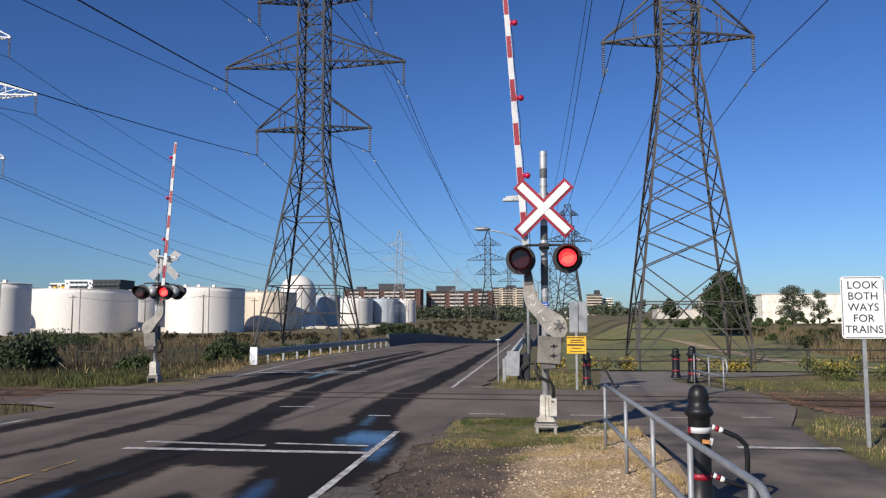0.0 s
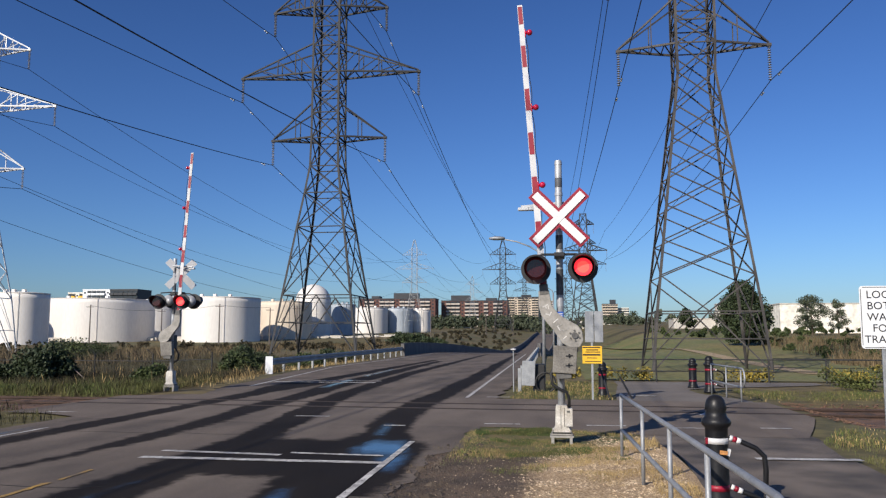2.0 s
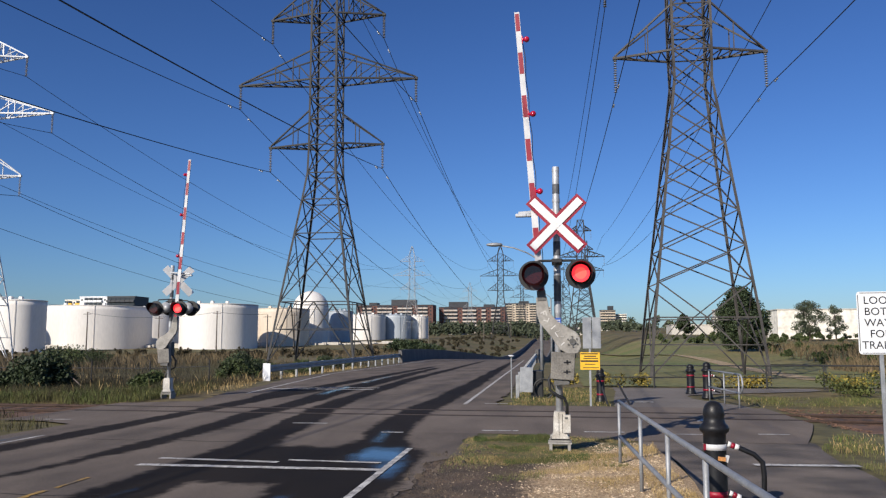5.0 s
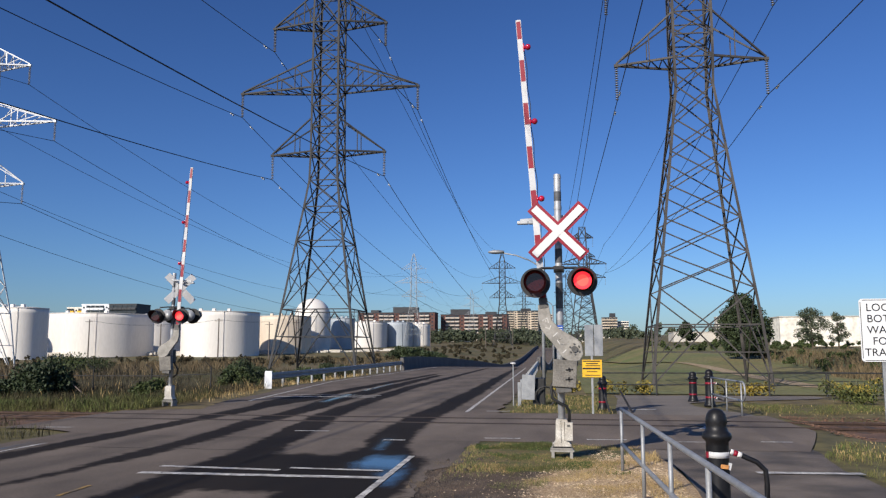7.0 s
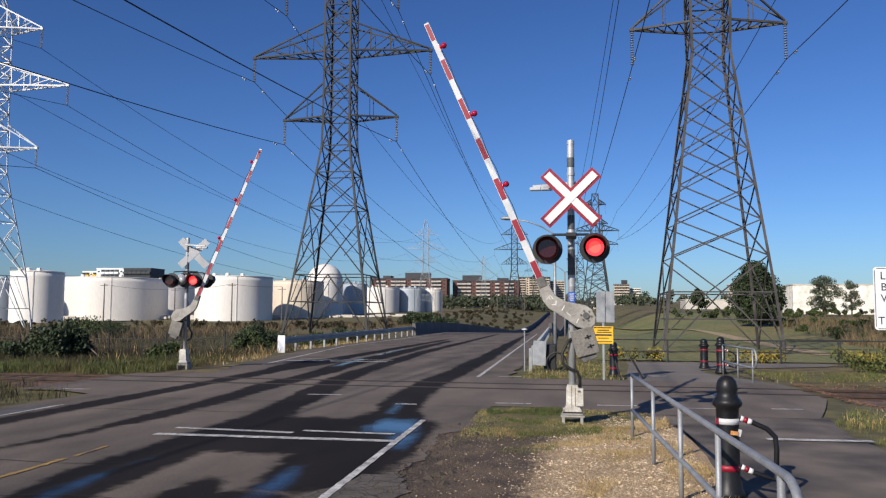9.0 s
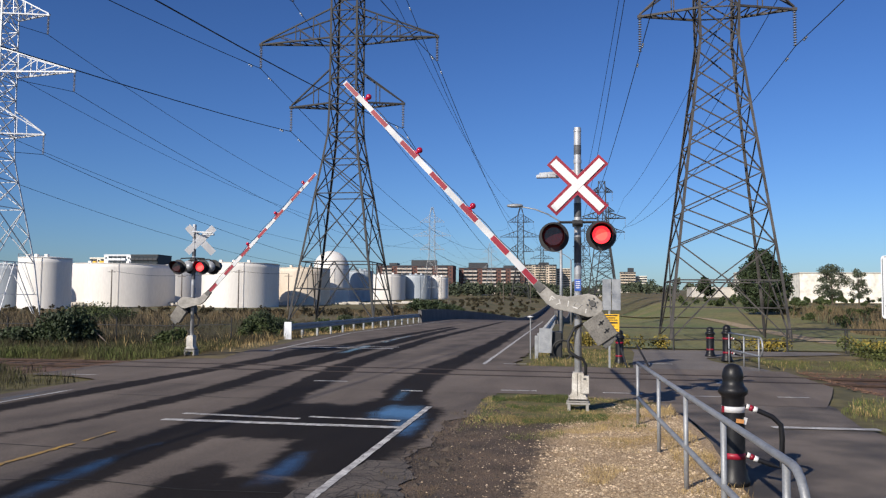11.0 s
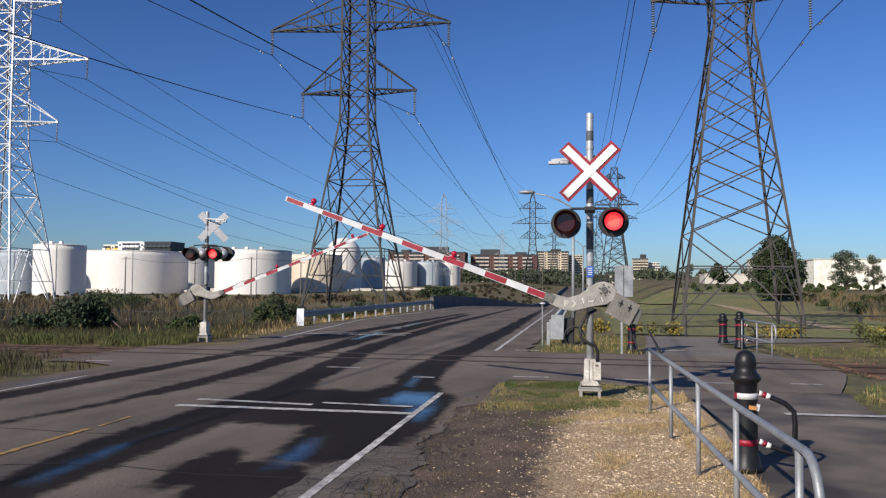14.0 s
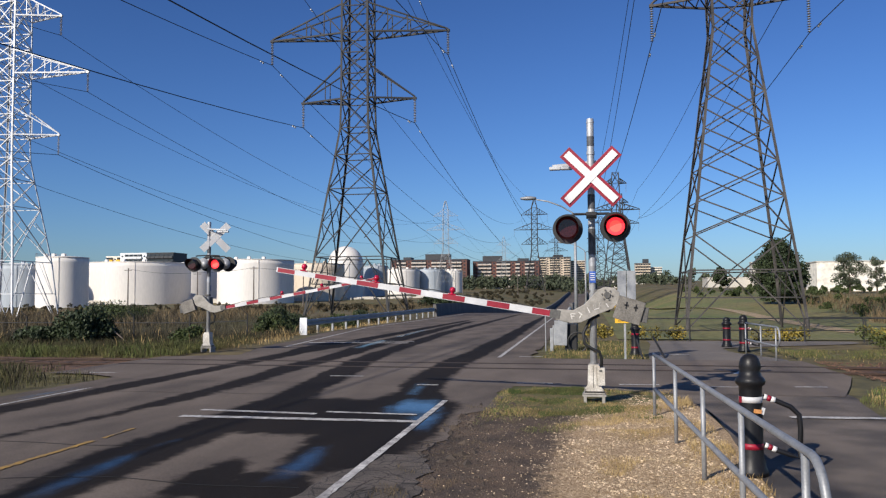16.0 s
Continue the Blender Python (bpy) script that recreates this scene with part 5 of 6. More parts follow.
# ---------------------------------------------------------------- storage tanks
def tank(cx, cy, r, z0, z1, shell, label, dome=False, rails=True):
    t = thing("storage_tank", (cx, cy, z0), label, "storage tank", "oil storage tanks")
    h = z1 - z0
    bm = B()
    prof = [(r, -1.0)] + [(r + (0.03 if k % 2 else 0.0), h * k / 10) for k in range(11)]
    if dome:
        prof += [(r * math.cos(radians(a)), h + r * math.sin(radians(a))) for a in (12, 24, 36, 48, 60, 72, 82, 88)]
    add_lathe(bm, prof, seg=64)
    part("shell", bm, shell, t, smooth=True)
    if not dome:
        bm = B()
        add_lathe(bm, [(r + 0.12, h - 0.05), (r + 0.12, h + 0.12), (r * 0.6, h + 0.35), (0.5, h + 0.6)], seg=64)
        part("roof", bm, shell, t)
        if rails:
            bm = B()
            for k in range(14):
                a = 2.2 + k * 0.12
                add_tube(bm, (r * math.cos(a), r * math.sin(a), h), (r * math.cos(a), r * math.sin(a), h + 1.1), 0.05, seg=4)
            add_path(bm, [(r * math.cos(2.2 + 0.12 * k), r * math.sin(2.2 + 0.12 * k), h + 1.1) for k in range(14)], 0.05, 4)
            part("roof_rail", bm, GALV, t)
        for k in range(3):
            a = -1.9 + k * 0.5
            bm = B()
            add_box(bm, (r * 0.75 * math.cos(a), r * 0.75 * math.sin(a), h + 0.5), (0.9, 0.9, 0.8), None, 0.1)
            part("roof_vent", bm, shell, t)
    bm = B()
    add_tube(bm, (r * math.cos(-1.1), r * math.sin(-1.1) - 0.2, 0), (r * math.cos(-1.1), r * math.sin(-1.1) - 0.2, h), 0.06, seg=6)
    part("downpipe", bm, shell, t)
    return t


TW, TG, TC = "white cylindrical steel storage tank", "grey cylindrical steel storage tank", "cream cylindrical steel storage tank with a stained shell"
tank(-134.9, 190, 6.3, -1.4, 12.2, TANKWHITE, TW)
tank(-158, 205, 8.0, -1.4, 11.0, TANKGREY, TG)
tank(-137.3, 230, 15.4, -0.7, 12.2, TANKWHITE, TW)
tank(-140, 268, 10.5, -0.6, 13.0, TANKWHITE, TW)
tank(-99.0, 230, 11.2, -0.3, 12.6, TANKWHITE, TW)
tank(-90.6, 262, 8.8, 0.2, 12.6, TANKCREAM, TC)
tank(-87.8, 284, 6.4, 1.6, 13.6, TANKWHITE, "white storage tank with a domed top", True)
tank(-81.5, 302, 4.6, 2.2, 13.3, TANKGREY, TG)
tank(-79.0, 334, 7.8, 2.9, 12.9, TANKWHITE, TW)
tank(-68.5, 344, 6.3, 3.5, 13.0, TANKGREY, TG)
tank(-60.5, 352, 4.6, 3.8, 12.6, TANKWHITE, TW)
bm = B()
for k in range(60):
    add_box(bm, (-150 + 95 * k / 60 + random.uniform(-1, 1), 205 + 80 * k / 60, 0.2 + 0.02 * k), (random.uniform(1, 5), 0.6, random.uniform(0.5, 1.6)))
tagged(part("tank_farm_pipework", bm, BASEWHITE), "low pale pipes and kerbs at the foot of the tanks", "pipework", kind="stuff")


def utility_pole(x, y, h, label="dark wooden utility pole"):
    t = thing("utility_pole", (x, y, float(ground_z(x, y))), label, "utility pole", "utility poles")
    bm = B()
    add_tube(bm, (0, 0, -0.5), (0, 0, h), 0.16, 0.11, seg=8)
    part("pole", bm, WOODPOLE, t)
    bm = B()
    add_box(bm, (0, -0.1, h - 0.5), (1.8, 0.12, 0.12))
    part("crossarm", bm, WOODPOLE, t)
    return t


for x, y, h in ((-101, 165, 9.0), (-84.5, 165, 8.0), (-71.5, 165, 9.0), (-64, 175, 8.5), (-55.5, 168, 8.6), (-38, 240, 9), (-27, 300, 10), (-20.5, 360, 10), (-33, 420, 10)):
    utility_pole(x, y, h)
for a, b in (((-101, 165, 8.2), (-84.5, 165, 7.2)), ((-84.5, 165, 7.2), (-71.5, 165, 8.2)), ((-71.5, 165, 8.2), (-64, 175, 8))):
    cable("service_wire", [a, b], 120.0, 0.03, "thin sagging service wire")


# ---------------------------------------------------------------- buildings
def slab_block(name, cx, cy, w, d, z0, z1, wall, label, bays, floors, pent, balcony=BALCONY, brick_bays=()):
    t = thing(name, (cx, cy, z0), label, "apartment building", "distant apartment blocks")
    h = z1 - z0
    bm = B()
    add_box(bm, (0, 0, h / 2 - 2), (w, d, h + 4))
    part("wall", bm, wall, t)
    bm = B()
    add_box(bm, (0, 0, h + 0.3), (w + 0.4, d + 0.4, 0.6))
    part("roof", bm, DARKWALL if pent else wall, t)
    for px, pw, ph in pent:
        bm = B()
        add_box(bm, (px * w, 0, h + ph / 2), (pw, d * 0.6, ph))
        part("penthouse", bm, DARKWALL, t, "dark rooftop plant room")
    bw, fh = w / bays, h / floors
    bg, bs = B(), B()
    for i in range(bays):
        x = -w / 2 + (i + 0.5) * bw
        solid = i in brick_bays
        for k in range(floors):
            z = (k + 0.5) * fh
            if solid:
                add_bar(bg, (x, -d / 2 - 0.05, z - 0.5), (x, -d / 2 - 0.05, z + 0.5), 1.2, 0.2)
            else:
                add_bar(bg, (x - bw * 0.44, -d / 2 - 0.1, z + 0.3), (x + bw * 0.44, -d / 2 - 0.1, z + 0.3), 0.3, fh * 0.55)
                add_bar(bs, (x - bw * 0.46, -d / 2 - 0.7, z - fh * 0.28), (x + bw * 0.46, -d / 2 - 0.7, z - fh * 0.28), 1.4, fh * 0.40)
    part("window", bg, GLASS, t, "rows of dark windows")["kind"] = "stuff"
    part("balcony", bs, balcony, t, "rows of pale balcony fronts")["kind"] = "stuff"
    return t


slab_block("apartment_block", -119, 600, 57, 16, 7.5, 28.3, BRICK, "brown brick apartment block with pale balconies", 15, 8, [(0.10, 18, 4.6), (-0.3, 6, 2.5)], brick_bays=(0, 3, 7, 11, 14))
slab_block("apartment_block", -64, 620, 50, 16, 8, 27.4, BRICK, "brown brick apartment block with pale balconies", 14, 7, [(-0.22, 14, 4.5), (0.25, 8, 2.4)], brick_bays=(0, 4, 8, 10, 13))
slab_block("apartment_block", -31, 700, 26, 18, 9, 33.5, TAN, "tan concrete apartment block", 9, 12, [(0.1, 8, 2.5)], TAN, brick_bays=(2, 6))
slab_block("apartment_block", -12, 720, 12, 18, 9, 31, TAN, "tan concrete apartment block", 4, 11, [], TAN)
slab_block("apartment_block", 53, 900, 16, 16, 12, 35, TAN, "tan concrete apartment block far away", 6, 8, [(0.2, 6, 5)], TAN)
slab_block("apartment_block", 68, 910, 11, 16, 12, 31, CREAMWALL, "pale apartment block far away", 5, 7, [], CREAMWALL)
slab_block("apartment_block", -297, 500, 19, 18, 4, 30.6, SIGNWHITE, "white new apartment block behind the tanks", 6, 8, [], SIGNWHITE, brick_bays=(0, 5))
slab_block("apartment_block", -278, 500, 19, 18, 4, 30.6, DARKWALL, "dark clad apartment block behind the tanks", 6, 8, [], DARKWALL)
slab_block("apartment_block", -314, 506, 13, 18, 4, 29, CREAMWALL, "yellow-cream apartment block behind the tanks", 5, 8, [], YELLOW, brick_bays=(2,))


def shed(cx, cy, w, d, z0, z1, wall, label):
    t = thing("warehouse", (cx, cy, z0), label, "warehouse", "low industrial buildings")
    bm = B()
    add_box(bm, (0, 0, (z1 - z0) / 2 - 1), (w, d, z1 - z0 + 2))
    part("wall", bm, wall, t)
    bm = B()
    add_box(bm, (0, 0, z1 - z0 + 0.1), (w + 0.3, d + 0.3, 0.25))
    part("roof", bm, BASEWHITE, t)
    return t


wh = shed(81, 206, 60, 10, 2.5, 9.2, CREAMWALL, "long low white warehouse behind trees")
bm = B()
add_box(bm, (-6, 0, 8.3), (7, 6, 2.2))
part("roof_unit", bm, BRICK, wh, "dark rooftop unit")
shed(52, 300, 26, 14, 3.5, 7.5, BASEWHITE, "low white industrial building beyond the field")
shed(54.7, 292, 3.5, 3.5, 4.0, 12.5, BASEWHITE, "small white silo tower beyond the field")
shed(-92, 470, 22, 10, 6, 11.5, SIGNWHITE, "small white building before the trees")
shed(-62, 520, 14, 8, 7, 10, BASEWHITE, "small pale building before the trees")
shed(20, 480, 18, 8, 7, 10, BASEWHITE, "small pale building beyond the field")


# ---------------------------------------------------------------- plants
rng = np.random.default_rng(11)


def leaves(name, centres, radii, n, size, material, parent=None, tall=1.0):
    """Many small leaf blades scattered through clumps."""
    centres, radii = np.asarray(centres, float), np.asarray(radii, float)
    pick = rng.integers(0, len(centres), n)
    v = rng.normal(size=(n, 3))
    v /= np.linalg.norm(v, axis=1, keepdims=True)
    v *= (rng.random((n, 1)) ** 0.45)
    p = centres[pick] + v * radii[pick]
    a = rng.normal(size=(n, 3))
    a /= np.linalg.norm(a, axis=1, keepdims=True)
    b = np.cross(a, rng.normal(size=(n, 3)))
    b /= np.linalg.norm(b, axis=1, keepdims=True)
    s = size * (0.6 + 0.8 * rng.random((n, 1)))
    a, b = a * s * tall, b * s * 0.6
    verts = np.stack([p - a, p + b, p + a, p - b], 1).reshape(-1, 3)
    faces = np.arange(4 * n).reshape(-1, 4)
    return sheet(name, verts.tolist(), faces.tolist(), material, parent)


def bush(x, y, w, h, material, label, n=1400, size=0.09, clumps=9, cat="bush"):
    z = float(ground_z(x, y))
    t = thing("bush", (x, y, z), label, cat, "roadside bushes")
    cs, rs = [], []
    for k in range(clumps):
        a, q = rng.uniform(0, 6.28), rng.random() ** 0.5
        cs.append((w / 2 * q * math.cos(a) * 0.75, w / 2 * q * math.sin(a) * 0.75, h * rng.uniform(0.25, 0.75) * (1.1 - 0.5 * q)))
        rs.append((w * rng.uniform(0.14, 0.26), w * rng.uniform(0.14, 0.26), h * rng.uniform(0.18, 0.3)))
    bm = B()
    for c in cs[:6]:
        add_tube(bm, (0.05 * c[0], 0.05 * c[1], -0.05), c, 0.015 + 0.004 * w, 0.006, seg=5)
    part("stem", bm, BARK, t)
    leaves("crown", cs, rs, n, size, material, t)
    return t


def tree(x, y, w, h, trunk, material, label, n=9000, size=0.2, clumps=40):
    z = float(ground_z(x, y))
    t = thing("tree", (x, y, z), label, "tree", "trees")
    cs, rs = [], []
    for k in range(clumps):
        a, u = rng.uniform(0, 6.28), rng.random()
        hh = trunk + (h - trunk) * (0.08 + 0.86 * u)
        prof = math.sin(math.pi * min(1, 0.12 + 0.86 * u) ** 0.9) ** 0.7
        q = rng.random() ** 0.5 * prof
        cs.append((w / 2 * q * math.cos(a) * 0.85, w / 2 * q * math.sin(a) * 0.85, hh))
        rs.append((w * rng.uniform(0.09, 0.17), w * rng.uniform(0.09, 0.17), (h - trunk) * rng.uniform(0.07, 0.13)))
    bm = B()
    add_tube(bm, (0, 0, -0.3), (0, 0, h * 0.75), 0.02 * h + 0.03, 0.03, seg=8)
    part("trunk", bm, BARK, t)
    bm = B()
    for c in cs[::3]:
        add_tube(bm, (0, 0, max(trunk * 0.7, c[2] * 0.55)), c, 0.006 * h + 0.02, 0.012, seg=5)
    part("limb", bm, BARK, t)["kind"] = "stuff"
    leaves("crown", cs, rs, n, size, material, t)
    return t


DB, MB = "dark green leafy bush in long grass", "green scrubby bush by the fence"
for x, y, w, h, m, n in ((-22.2, 33.0, 2.6, 2.0, LEAF_DARK, 3400), (-23.9, 33.6, 2.6, 1.6, LEAF_DARK, 2600), (-25.6, 34.2, 2.0, 1.0, LEAF_DARK, 1200), (-37.5, 60, 6.0, 2.3, LEAF_MID, 2600), (-17.5, 33.2, 1.7, 1.1, LEAF_MID, 1500), (-16.4, 40.5, 2.2, 1.5, LEAF_MID, 1600),
                         (-18.8, 47, 3.4, 1.6, LEAF_DARK, 1800), (-15.8, 50, 2.4, 1.2, LEAF_MID, 1300), (-22, 57, 4.5, 1.3, LEAF_DARK, 1800), (-17.0, 60, 3.5, 1.2, LEAF_DARK, 1400)):
    bush(x, y, w, h, m, DB if m is LEAF_DARK else MB, int(n * 2.0), 0.068, 14)
for x, y, w, h in ((-32.0, 170, 9, 3.6), (-26.5, 168, 8, 3.4), (-20.0, 180, 4, 2.2)):
    bush(x, y, w, h, LEAF_DARK, "large dark green shrub past the bridge", 5200, 0.2, 22)
tree(23.4, 110, 7.0, 8.2, 0.3, LEAF_DARK, "broad dark green tree in the field", 36000, 0.14, 170)
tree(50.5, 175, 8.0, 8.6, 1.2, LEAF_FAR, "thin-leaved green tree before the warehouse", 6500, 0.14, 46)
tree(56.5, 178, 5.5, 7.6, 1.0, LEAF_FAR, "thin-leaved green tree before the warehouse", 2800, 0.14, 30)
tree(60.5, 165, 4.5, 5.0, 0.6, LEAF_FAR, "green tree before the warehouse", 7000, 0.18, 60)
tree(66.0, 150, 5.5, 9.0, 1.0, LEAF_DARK, "dark green tree before the warehouse", 7000, 0.18, 60)
tree(34.0, 230, 5.5, 6.2, 1.0, LEAF_DARK, "dark green tree beyond the field", 6000, 0.22, 60)


def woods(name, x0, x1, y0, y1, n, h, size, material, label, per=130):
    cs, rs = [], []
    for k in range(n):
        x, y = rng.uniform(x0, x1), rng.uniform(y0, y1)
        hh = h * rng.uniform(0.5, 1.1)
        z = float(ground_z(x, y))
        for q in range(3):
            cs.append((x + rng.uniform(-0.4, 0.4) * hh, y, z + hh * rng.uniform(0.25, 0.8)))
            rs.append((hh * rng.uniform(0.22, 0.4), hh * 0.3, hh * rng.uniform(0.2, 0.32)))
    return tagged(leaves(name, cs, rs, n * per, size, material), label, "trees", kind="stuff")


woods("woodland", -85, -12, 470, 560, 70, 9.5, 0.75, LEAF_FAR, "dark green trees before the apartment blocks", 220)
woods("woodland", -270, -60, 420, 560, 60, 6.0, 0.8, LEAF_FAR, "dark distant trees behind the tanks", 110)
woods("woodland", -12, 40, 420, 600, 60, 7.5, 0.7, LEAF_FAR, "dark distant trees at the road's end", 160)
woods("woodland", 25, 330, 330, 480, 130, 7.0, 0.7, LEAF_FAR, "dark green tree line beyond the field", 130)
woods("scrub", 20, 70, 145, 200, 70, 1.8, 0.25, LEAF_MID, "green scrub before the warehouse", 150)
woods("scrub", 24, 62, 80, 125, 80, 1.3, 0.085, LEAF_MID, "low green scrub in the field", 420)
woods("scrub", -140, -45, 90, 180, 120, 1.2, 0.16, WEED, "low brown scrub in front of the tanks", 120)
woods("scrub", -60, -16, 80, 170, 60, 1.3, 0.16, WEED, "low brown scrub beside the bridge", 120)
woods("scrub", -45, -14, 190, 380, 90, 1.8, 0.3, WEED, "brown scrub on the slope past the bridge", 120)
woods("scrub", 60, 180, 60, 200, 90, 2.2, 0.25, LEAF_DARK, "dark scrub at the field's edge", 100)


def blades(name, regions, material, label, width=0.012):
    """Grass blades: each a bent two-piece strip. regions: x0, x1, y0, y1, number, height, keep-out test."""
    V, F = [], []
    base = 0
    for x0, x1, y0, y1, n, h, keep in regions:
        x, y = rng.uniform(x0, x1, n), rng.uniform(y0, y1, n)
        ok = keep(x, y)
        x, y = x[ok], y[ok]
        # tufted: drop blades where a coarse pattern is low
        tuft = np.array([noise.noise((a * 0.9, b * 0.9, 3.0)) for a, b in zip(x, y)])
        sel = rng.random(len(x)) < np.clip(0.6 + 1.2 * tuft, 0.05, 1)
        x, y, tuft = x[sel], y[sel], tuft[sel]
        n = len(x)
        z = ground_z(x, y) + 0.018
        a = rng.uniform(0, 2 * np.pi, n)
        hh = h * rng.uniform(0.35, 1.0, n) * np.clip(0.8 + 0.7 * tuft, 0.3, 1.4)
        lean = hh * rng.uniform(0.1, 0.55, n)
        wd = width * (h / 0.4) ** 0.5 * rng.uniform(0.6, 1.3, n)
        b = rng.uniform(0, 2 * np.pi, n)
        dx, dy = np.cos(a) * wd, np.sin(a) * wd
        lx, ly = np.cos(b) * lean, np.sin(b) * lean
        p = np.stack([np.stack([x - dx, y - dy, z], 1), np.stack([x + dx, y + dy, z], 1), np.stack([x + lx * 0.35 + dx * 0.7, y + ly * 0.35 + dy * 0.7, z + hh * 0.6], 1),
                      np.stack([x + lx, y + ly, z + hh], 1), np.stack([x + lx * 0.35 - dx * 0.7, y + ly * 0.35 - dy * 0.7, z + hh * 0.6], 1)], 1).reshape(-1, 3)
        V.append(p)
        F.append(np.arange(5 * n).reshape(-1, 5) + base)
        base += 5 * n
    return tagged(sheet(name, np.concatenate(V).tolist(), np.concatenate(F).tolist(), material), label, "grass", kind="stuff")


off_track = lambda x, y: (np.abs(y - 21.3 + 0.03 * x) > 1.9)
left_ok = lambda x, y: off_track(x, y) & (x < -12.9 - 1.0 * smooth01(30, 40, y))
near_l = lambda x, y: (x < -11.15 - 0.3 * np.sin(y)) & off_track(x, y) & ((y < 17.0) | (x < -13.4))
right_ok = lambda x, y: off_track(x, y) & ~((x < 10.8) & (y > 28.5)) & (x > 5.5)
island = lambda x, y: (x > -1.5 + 0.1 * np.sin(3 * y)) & (x < 1.5) & (y > 24.2)
mast_ok = lambda x, y: (y > 12.1 + 0.5 * np.sin(2 * x) - 0.6 * (x < -0.2)) & (y < 16.4 - 0.5 * (x < -1.2)) & (x > -1.75) & (x < 1.05)
path_side = lambda x, y: (x > 4.35 + 1.2 * smooth01(14.5, 18, y)) & (y < 17.6)
blades("rough_grass", [(-40, -13, 24, 30.5, 75000, 0.42, left_ok), (-40, -11, 9, 19.3, 40000, 0.4, near_l), (-40, -14, 30, 34, 16000, 0.5, left_ok), (5.5, 26, 24.3, 31, 30000, 0.18, right_ok), (-1.5, 1.6, 24.2, 33, 7000, 0.16, island), (4.6, 14, 9, 18.0, 13000, 0.13, path_side)],
       GRASS, "rough green grass at the roadside", 0.0048)
blades("brown_weeds", [(-40, -14, 30, 42, 70000, 0.52, left_ok), (-40, -11, 9, 19.3, 36000, 0.42, near_l), (-30, -13.2, 24.5, 30, 14000, 0.4, left_ok), (-60, -14.5, 42, 70, 40000, 0.6, lambda x, y: x < -15)], WEED, "brown dying weeds behind the roadside grass", 0.0055)
blades("mown_grass", [(-1.8, 1.1, 11.0, 16.5, 15000, 0.08, mast_ok), (4.4, 9, 12, 18, 9000, 0.12, path_side), (-1.5, 1.6, 24.2, 33, 7000, 0.12, island), (5.6, 20, 25, 29, 16000, 0.13, right_ok), (-30, -13, 24, 27.5, 16000, 0.4, left_ok)], LAWN_GRASS, "short olive grass round the signal's foot", 0.007)
blades("dry_grass", [(-40, -13.5, 30, 42, 1500, 0.7, left_ok), (-15.5, -12.0, 28, 60, 5000, 0.3, lambda x, y: x < -12.4 - 1.6 * smooth01(30, 40, y)), (4.6, 12, 9, 18.0, 6000, 0.12, path_side), (5.5, 26, 23.8, 28, 2500, 0.12, right_ok), (-1.5, 1.6, 24.2, 33, 2500, 0.14, island)],
       STRAW, "dry straw-coloured grass")
clump = lambda x, y, f, cut_at: np.array([noise.noise((a * f, b * f, 9.0)) for a, b in zip(x, y)]) > cut_at
blades("dry_turf", [(-0.6, 1.6, 3.6, 14.6, 80000, 0.07, lambda x, y: (x > -0.3 + 0.25 * np.sin(y * 2)) & clump(x, y, 1.2, 0.08)), (1.1, 1.75, 4, 15, 7000, 0.12, lambda x, y: x < 1.62), (-1.9, 1.1, 12.4, 16.6, 15000, 0.075, mast_ok), (0.2, 1.5, 12, 16.2, 6000, 0.08, lambda x, y: clump(x, y, 1.6, -0.1))],
       STRAW, "short dry turf between the gravel", 0.0055)
blades("edge_tufts", [(-2.1, -1.35, 5.6, 13.6, 6500, 0.085, lambda x, y: clump(x, y, 1.9, 0.1)), (-1.3, -0.2, 11.2, 13.6, 3000, 0.07, lambda x, y: clump(x, y, 1.6, 0.05))], REED, "straw tufts along the broken road edge", 0.0045)
blades("green_turf", [(-1.7, 0.1, 13.6, 16.6, 34000, 0.12, lambda x, y: clump(x, y, 0.9, -0.1) & (((x + 0.75) / 0.8) ** 2 + ((y - 15.3) / 1.3) ** 2 < 1 + 0.35 * np.sin(9 * x + 5 * y))), (-0.9, 1.0, 12.5, 14.6, 14000, 0.1, lambda x, y: clump(x, y, 1.1, 0.05)), (0.05, 0.7, 10.4, 11.2, 900, 0.05, lambda x, y: clump(x, y, 1.5, -0.1))], GREEN_GRASS, "fresh green grass round the signal's foot", 0.007)
blades("reeds", [(14, 60, 42, 75, 22000, 1.3, lambda x, y: x > 15 + 0.1 * y), (24, 90, 75, 130, 16000, 1.5, lambda x, y: x > 25), (-60, -16, 100, 200, 12000, 1.0, lambda x, y: x < -20), (-75, -30, 45, 90, 14000, 1.0, lambda x, y: x < 0)], REED, "tall brown reeds and dead stalks", 0.02)
cs = [(9.0 + 14 * rng.random(), rng.uniform(28.2, 32.5), rng.uniform(0.12, 0.5)) for k in range(90)]
tagged(leaves("goldenrod", cs, [(0.4, 0.4, 0.3)] * 90, 16000, 0.05, GOLD_LEAF), "leafy green goldenrod bank", "plants", kind="stuff")
tagged(leaves("goldenrod_bloom", [(x, y, z + 0.2) for x, y, z in cs], [(0.36, 0.36, 0.16)] * 90, 4200, 0.04, LEAF_YELLOW), "yellow goldenrod flower heads", "flowers", kind="stuff")
cs = [(rng.uniform(1.7, 3.6), rng.uniform(34.2, 35.2), 0.3) for k in range(7)] + [(rng.uniform(6.5, 8.2), rng.uniform(34.4, 35), 0.25) for k in range(6)] + [(rng.uniform(-0.2, 0.6), 33, 0.4) for k in range(5)]
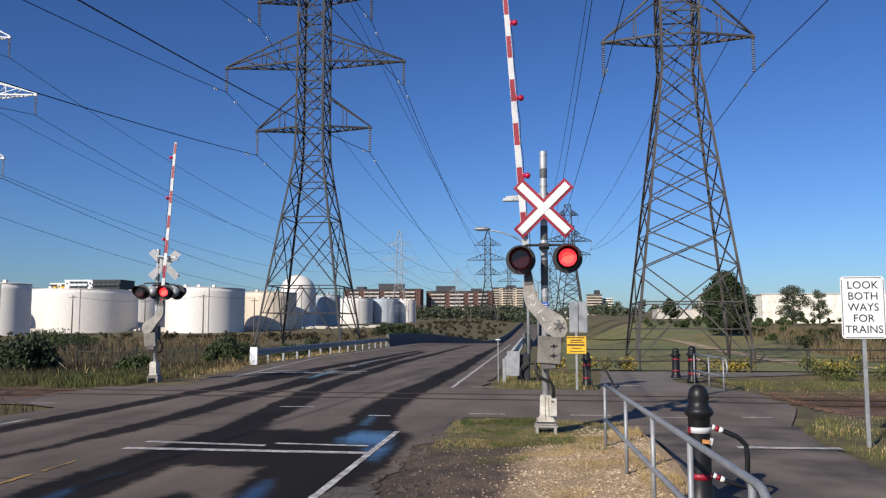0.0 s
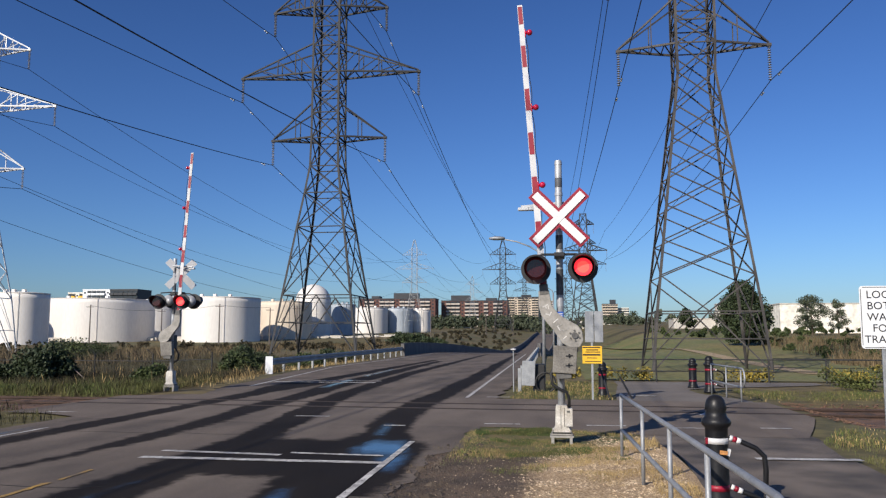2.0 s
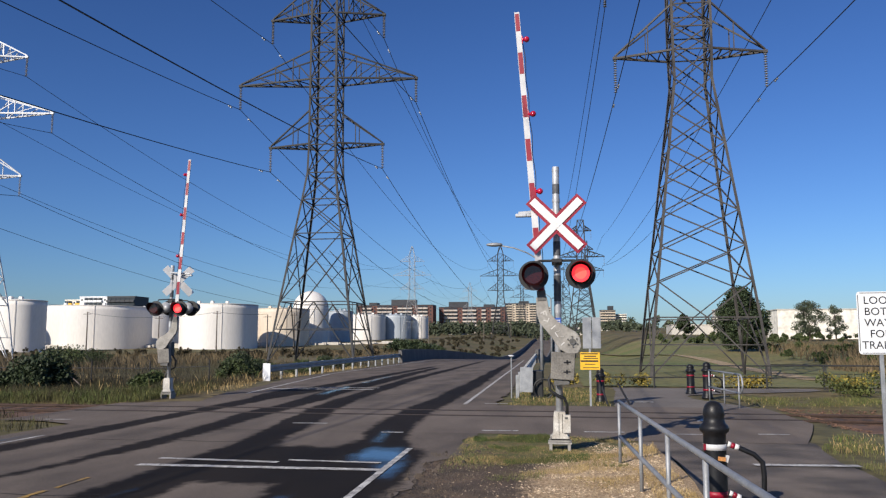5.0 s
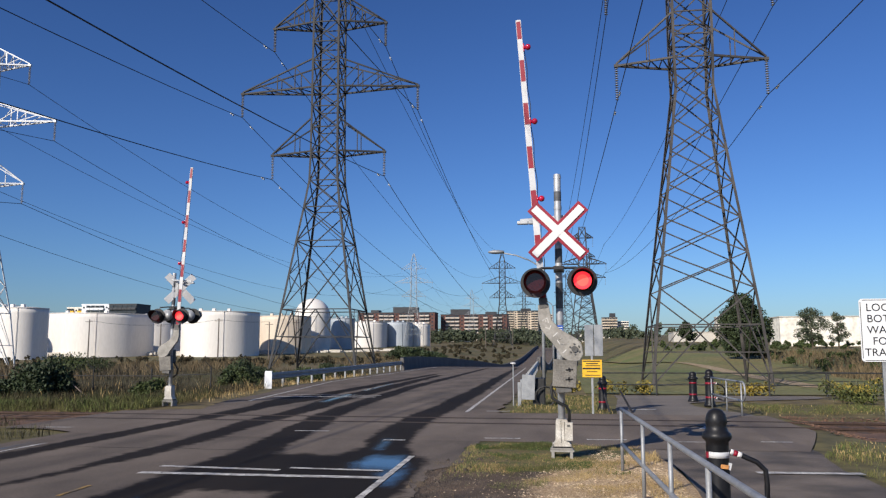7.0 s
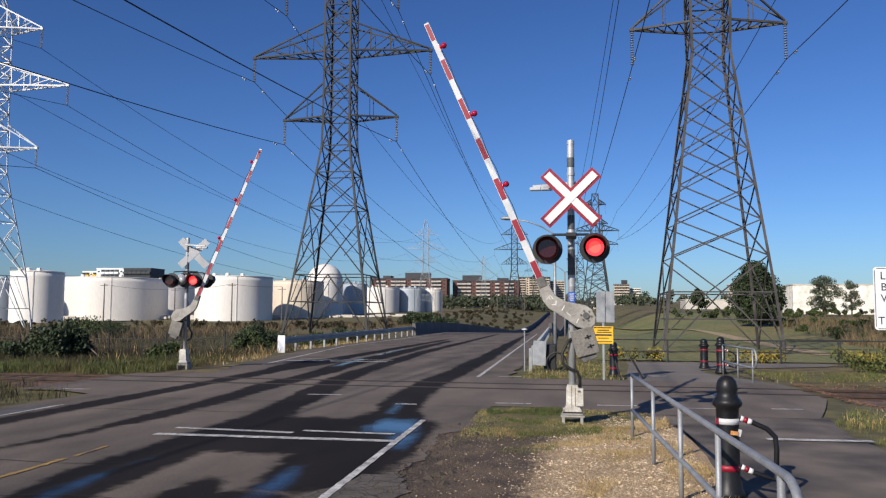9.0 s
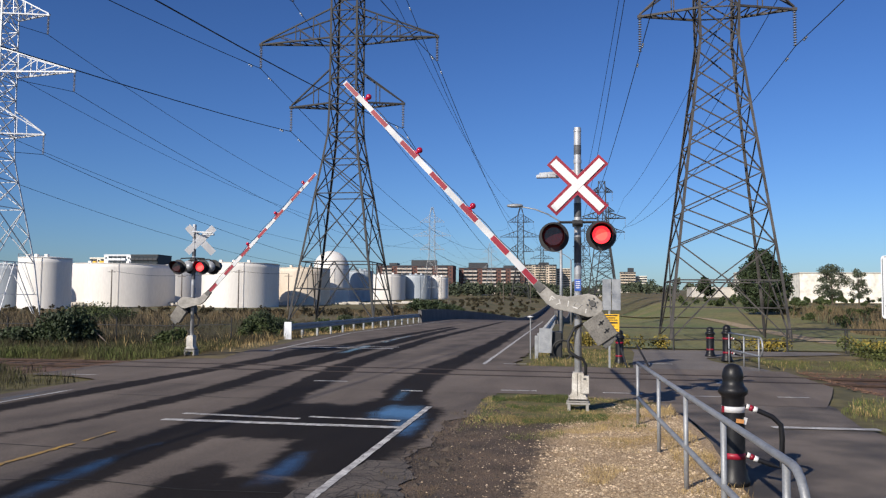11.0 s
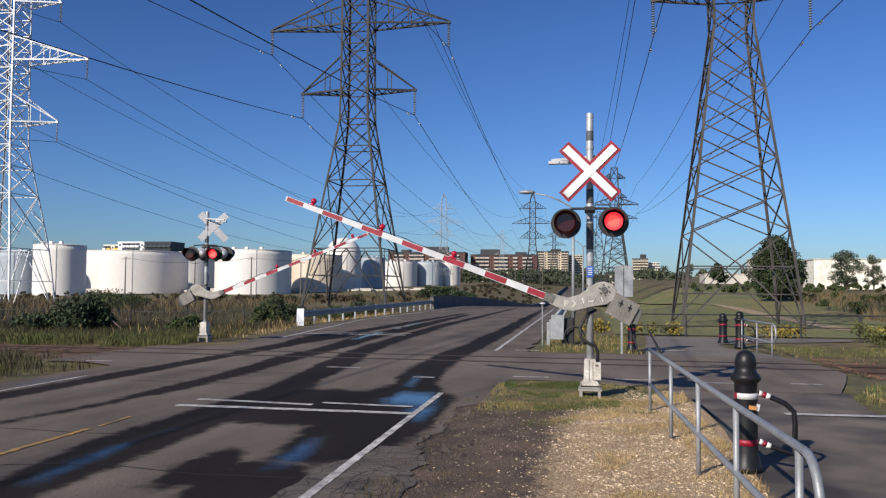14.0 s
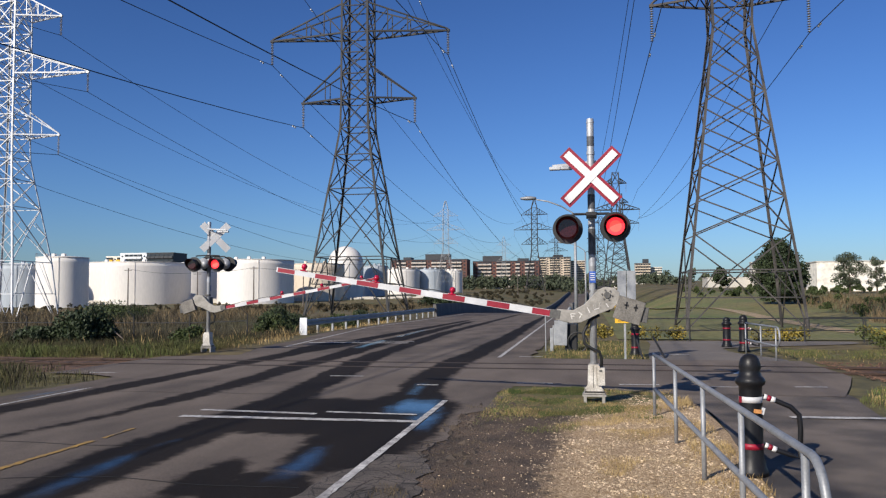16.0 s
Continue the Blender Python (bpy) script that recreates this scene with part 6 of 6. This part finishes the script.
tagged(leaves("goldenrod_bloom", cs, [(0.35, 0.3, 0.3)] * len(cs), 1500, 0.06, LEAF_YELLOW), "yellow goldenrod clumps by the fence", "flowers", kind="stuff")


def stones(name, n, x0, x1, y0, y1, s0, s1, material, label, keep, height=lambda x, y: 0.02 + 0 * x):
    """Small faceted stones lying on the ground."""
    tpl = np.array([(1, 0, 0), (-1, 0, 0), (0, 1, 0), (0, -1, 0), (0, 0, 0.7), (0, 0, -0.4)], float) * (1.2, 0.8, 0.8)
    tf = np.array([(0, 2, 4), (2, 1, 4), (1, 3, 4), (3, 0, 4), (2, 0, 5), (1, 2, 5), (3, 1, 5), (0, 3, 5)])
    x, y = rng.uniform(x0, x1, n), rng.uniform(y0, y1, n)
    ok = keep(x, y)
    x, y = x[ok], y[ok]
    n = len(x)
    q = tpl[None] * ((s0 + (s1 - s0) * rng.random((n, 1, 1)) ** 3) * rng.uniform(0.7, 1.3, (n, 6, 1)))
    a = rng.uniform(0, 6.28, (n, 1))
    c, d = np.cos(a), np.sin(a)
    V = np.stack([x[:, None] + q[:, :, 0] * c - q[:, :, 1] * d, y[:, None] + q[:, :, 0] * d + q[:, :, 1] * c, height(x, y)[:, None] + q[:, :, 2]], 2).reshape(-1, 3)
    F = (tf[None] + 6 * np.arange(n)[:, None, None]).reshape(-1, 3)
    return tagged(sheet(name, V.tolist(), F.tolist(), material), label, "gravel", kind="stuff")


def patchy(x, y, f, seed):
    return np.array([noise.noise((a * f, b * f, seed)) for a, b in zip(x, y)])


chance = lambda x: rng.random(len(x))
stones("gravel", 5000, -1.6, 0.0, 3.5, 13.0, 0.005, 0.016, PEBBLE, "pale loose gravel scattered on the dirt", lambda x, y: chance(x) < 0.15 + 0.6 * (x + 1.6) / 1.6, verge_z)
stones("gravel", 42000, -1.1, 1.6, 3.5, 15.5, 0.005, 0.021, PEBBLE, "pale loose gravel", lambda x, y: (chance(x) < 1.5 * verge_cover(x, y)[0] - 0.3) & (patchy(x, y, 1.5, 4.0) > -0.2 + 0.2 * rng.normal(size=len(x))), verge_z)
stones("asphalt_crumbs", 14000, -2.1, -0.2, 3.5, 15.0, 0.006, 0.026, DARKSTONE, "dark crumbs of broken asphalt", lambda x, y: chance(x) < 1.2 - 0.75 * (x + 2.1), verge_z)
stones("broken_asphalt", 160, -2.05, -1.35, 5, 14, 0.02, 0.085, DARKSTONE, "lumps of broken asphalt", lambda x, y: x < 0, verge_z)
stones("ballast_stones", 7000, 5.9, 16, 18.5, 24, 0.02, 0.05, BALLAST, "brown ballast stones", lambda x, y: x > 0, lambda x, y: ground_z(x, y) + 0.03)


def damper(x, y, z):
    t = thing("cable_damper", (x, y, z), "small silver damper hung on a power cable", "cable fitting", "cable dampers")
    for d in (-0.22, 0.22):
        bm = B()
        add_tube(bm, (0, d - 0.09, -0.08), (0, d + 0.09, -0.08), 0.06, seg=8)
        part("weight", bm, GALV, t)
    bm = B()
    add_bar(bm, (0, -0.22, -0.08), (0, 0.22, -0.08), 0.02)
    add_bar(bm, (0, 0, -0.08), (0, 0, 0.02), 0.04)
    part("clip", bm, GALV, t)


def sag_z(z0, z1, y0, y1, y, sag):
    k = (y - y0) / (y1 - y0)
    return z0 + (z1 - z0) * k - 4 * sag * ((y1 - y0) / 250) ** 2 * k * (1 - k)


for z, half, rise in lt_arms:
    for s in (-1, 1):
        damper(-19.3 + s * half, 68.2, sag_z(z - 2.1, z + 0.9, 66, 313, 68.2, 8.0))
        damper(-19.3 + s * half, 63.8, sag_z(z - 2.1, z - 2.1, -181, 66, 63.8, 8.0))
for s in (-1, 1):
    damper(9.22 + s * 5.0, 53.6, sag_z(18.9, 18.9, -79, 56, 53.6, 9.0))
    damper(9.22 + s * 5.0, 58.2, sag_z(18.9, 19.3, 56, 191, 58.2, 9.0))


# ---------------------------------------------------------------- motion
def motions():
    # gate: tip angle over the horizontal
    tip = [(0, 81.45), (7.0, 81.45), (7.2, 80.6), (7.5, 77.8), (8.0, 72.65), (8.5, 67.3), (9.0, 61.9), (9.5, 56.4), (10.0, 51.0), (10.5, 46.2), (11.0, 42.0), (11.5, 37.6), (12.0, 32.6), (12.5, 27.8), (13.0, 23.4), (13.5, 19.5), (14.0, 15.9), (14.5, 12.5), (15.0, 9.4), (15.5, 6.7), (16.0, 4.8)]
    walk(gate_r, [(t, pose(0.24, -0.2, 1.85, 0, a + 4.4, 0)) for t, a in tip])
    walk(gate_l, [(t, pose(0.24, 0.2, 1.80, 0, min(a + 5.2, 88.0), 0)) for t, a in tip])
    # flashers: each lens disc turns over twice a second, standing in for lamps switching
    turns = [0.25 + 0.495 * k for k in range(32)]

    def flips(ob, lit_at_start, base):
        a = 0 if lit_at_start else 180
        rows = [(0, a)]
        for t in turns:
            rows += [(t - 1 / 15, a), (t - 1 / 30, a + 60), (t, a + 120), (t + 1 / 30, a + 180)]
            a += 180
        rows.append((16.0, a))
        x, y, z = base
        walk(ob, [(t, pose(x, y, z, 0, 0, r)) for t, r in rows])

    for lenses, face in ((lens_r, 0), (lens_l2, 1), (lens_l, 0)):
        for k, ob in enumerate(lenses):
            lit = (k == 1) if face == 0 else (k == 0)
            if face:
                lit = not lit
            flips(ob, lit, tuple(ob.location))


motions()
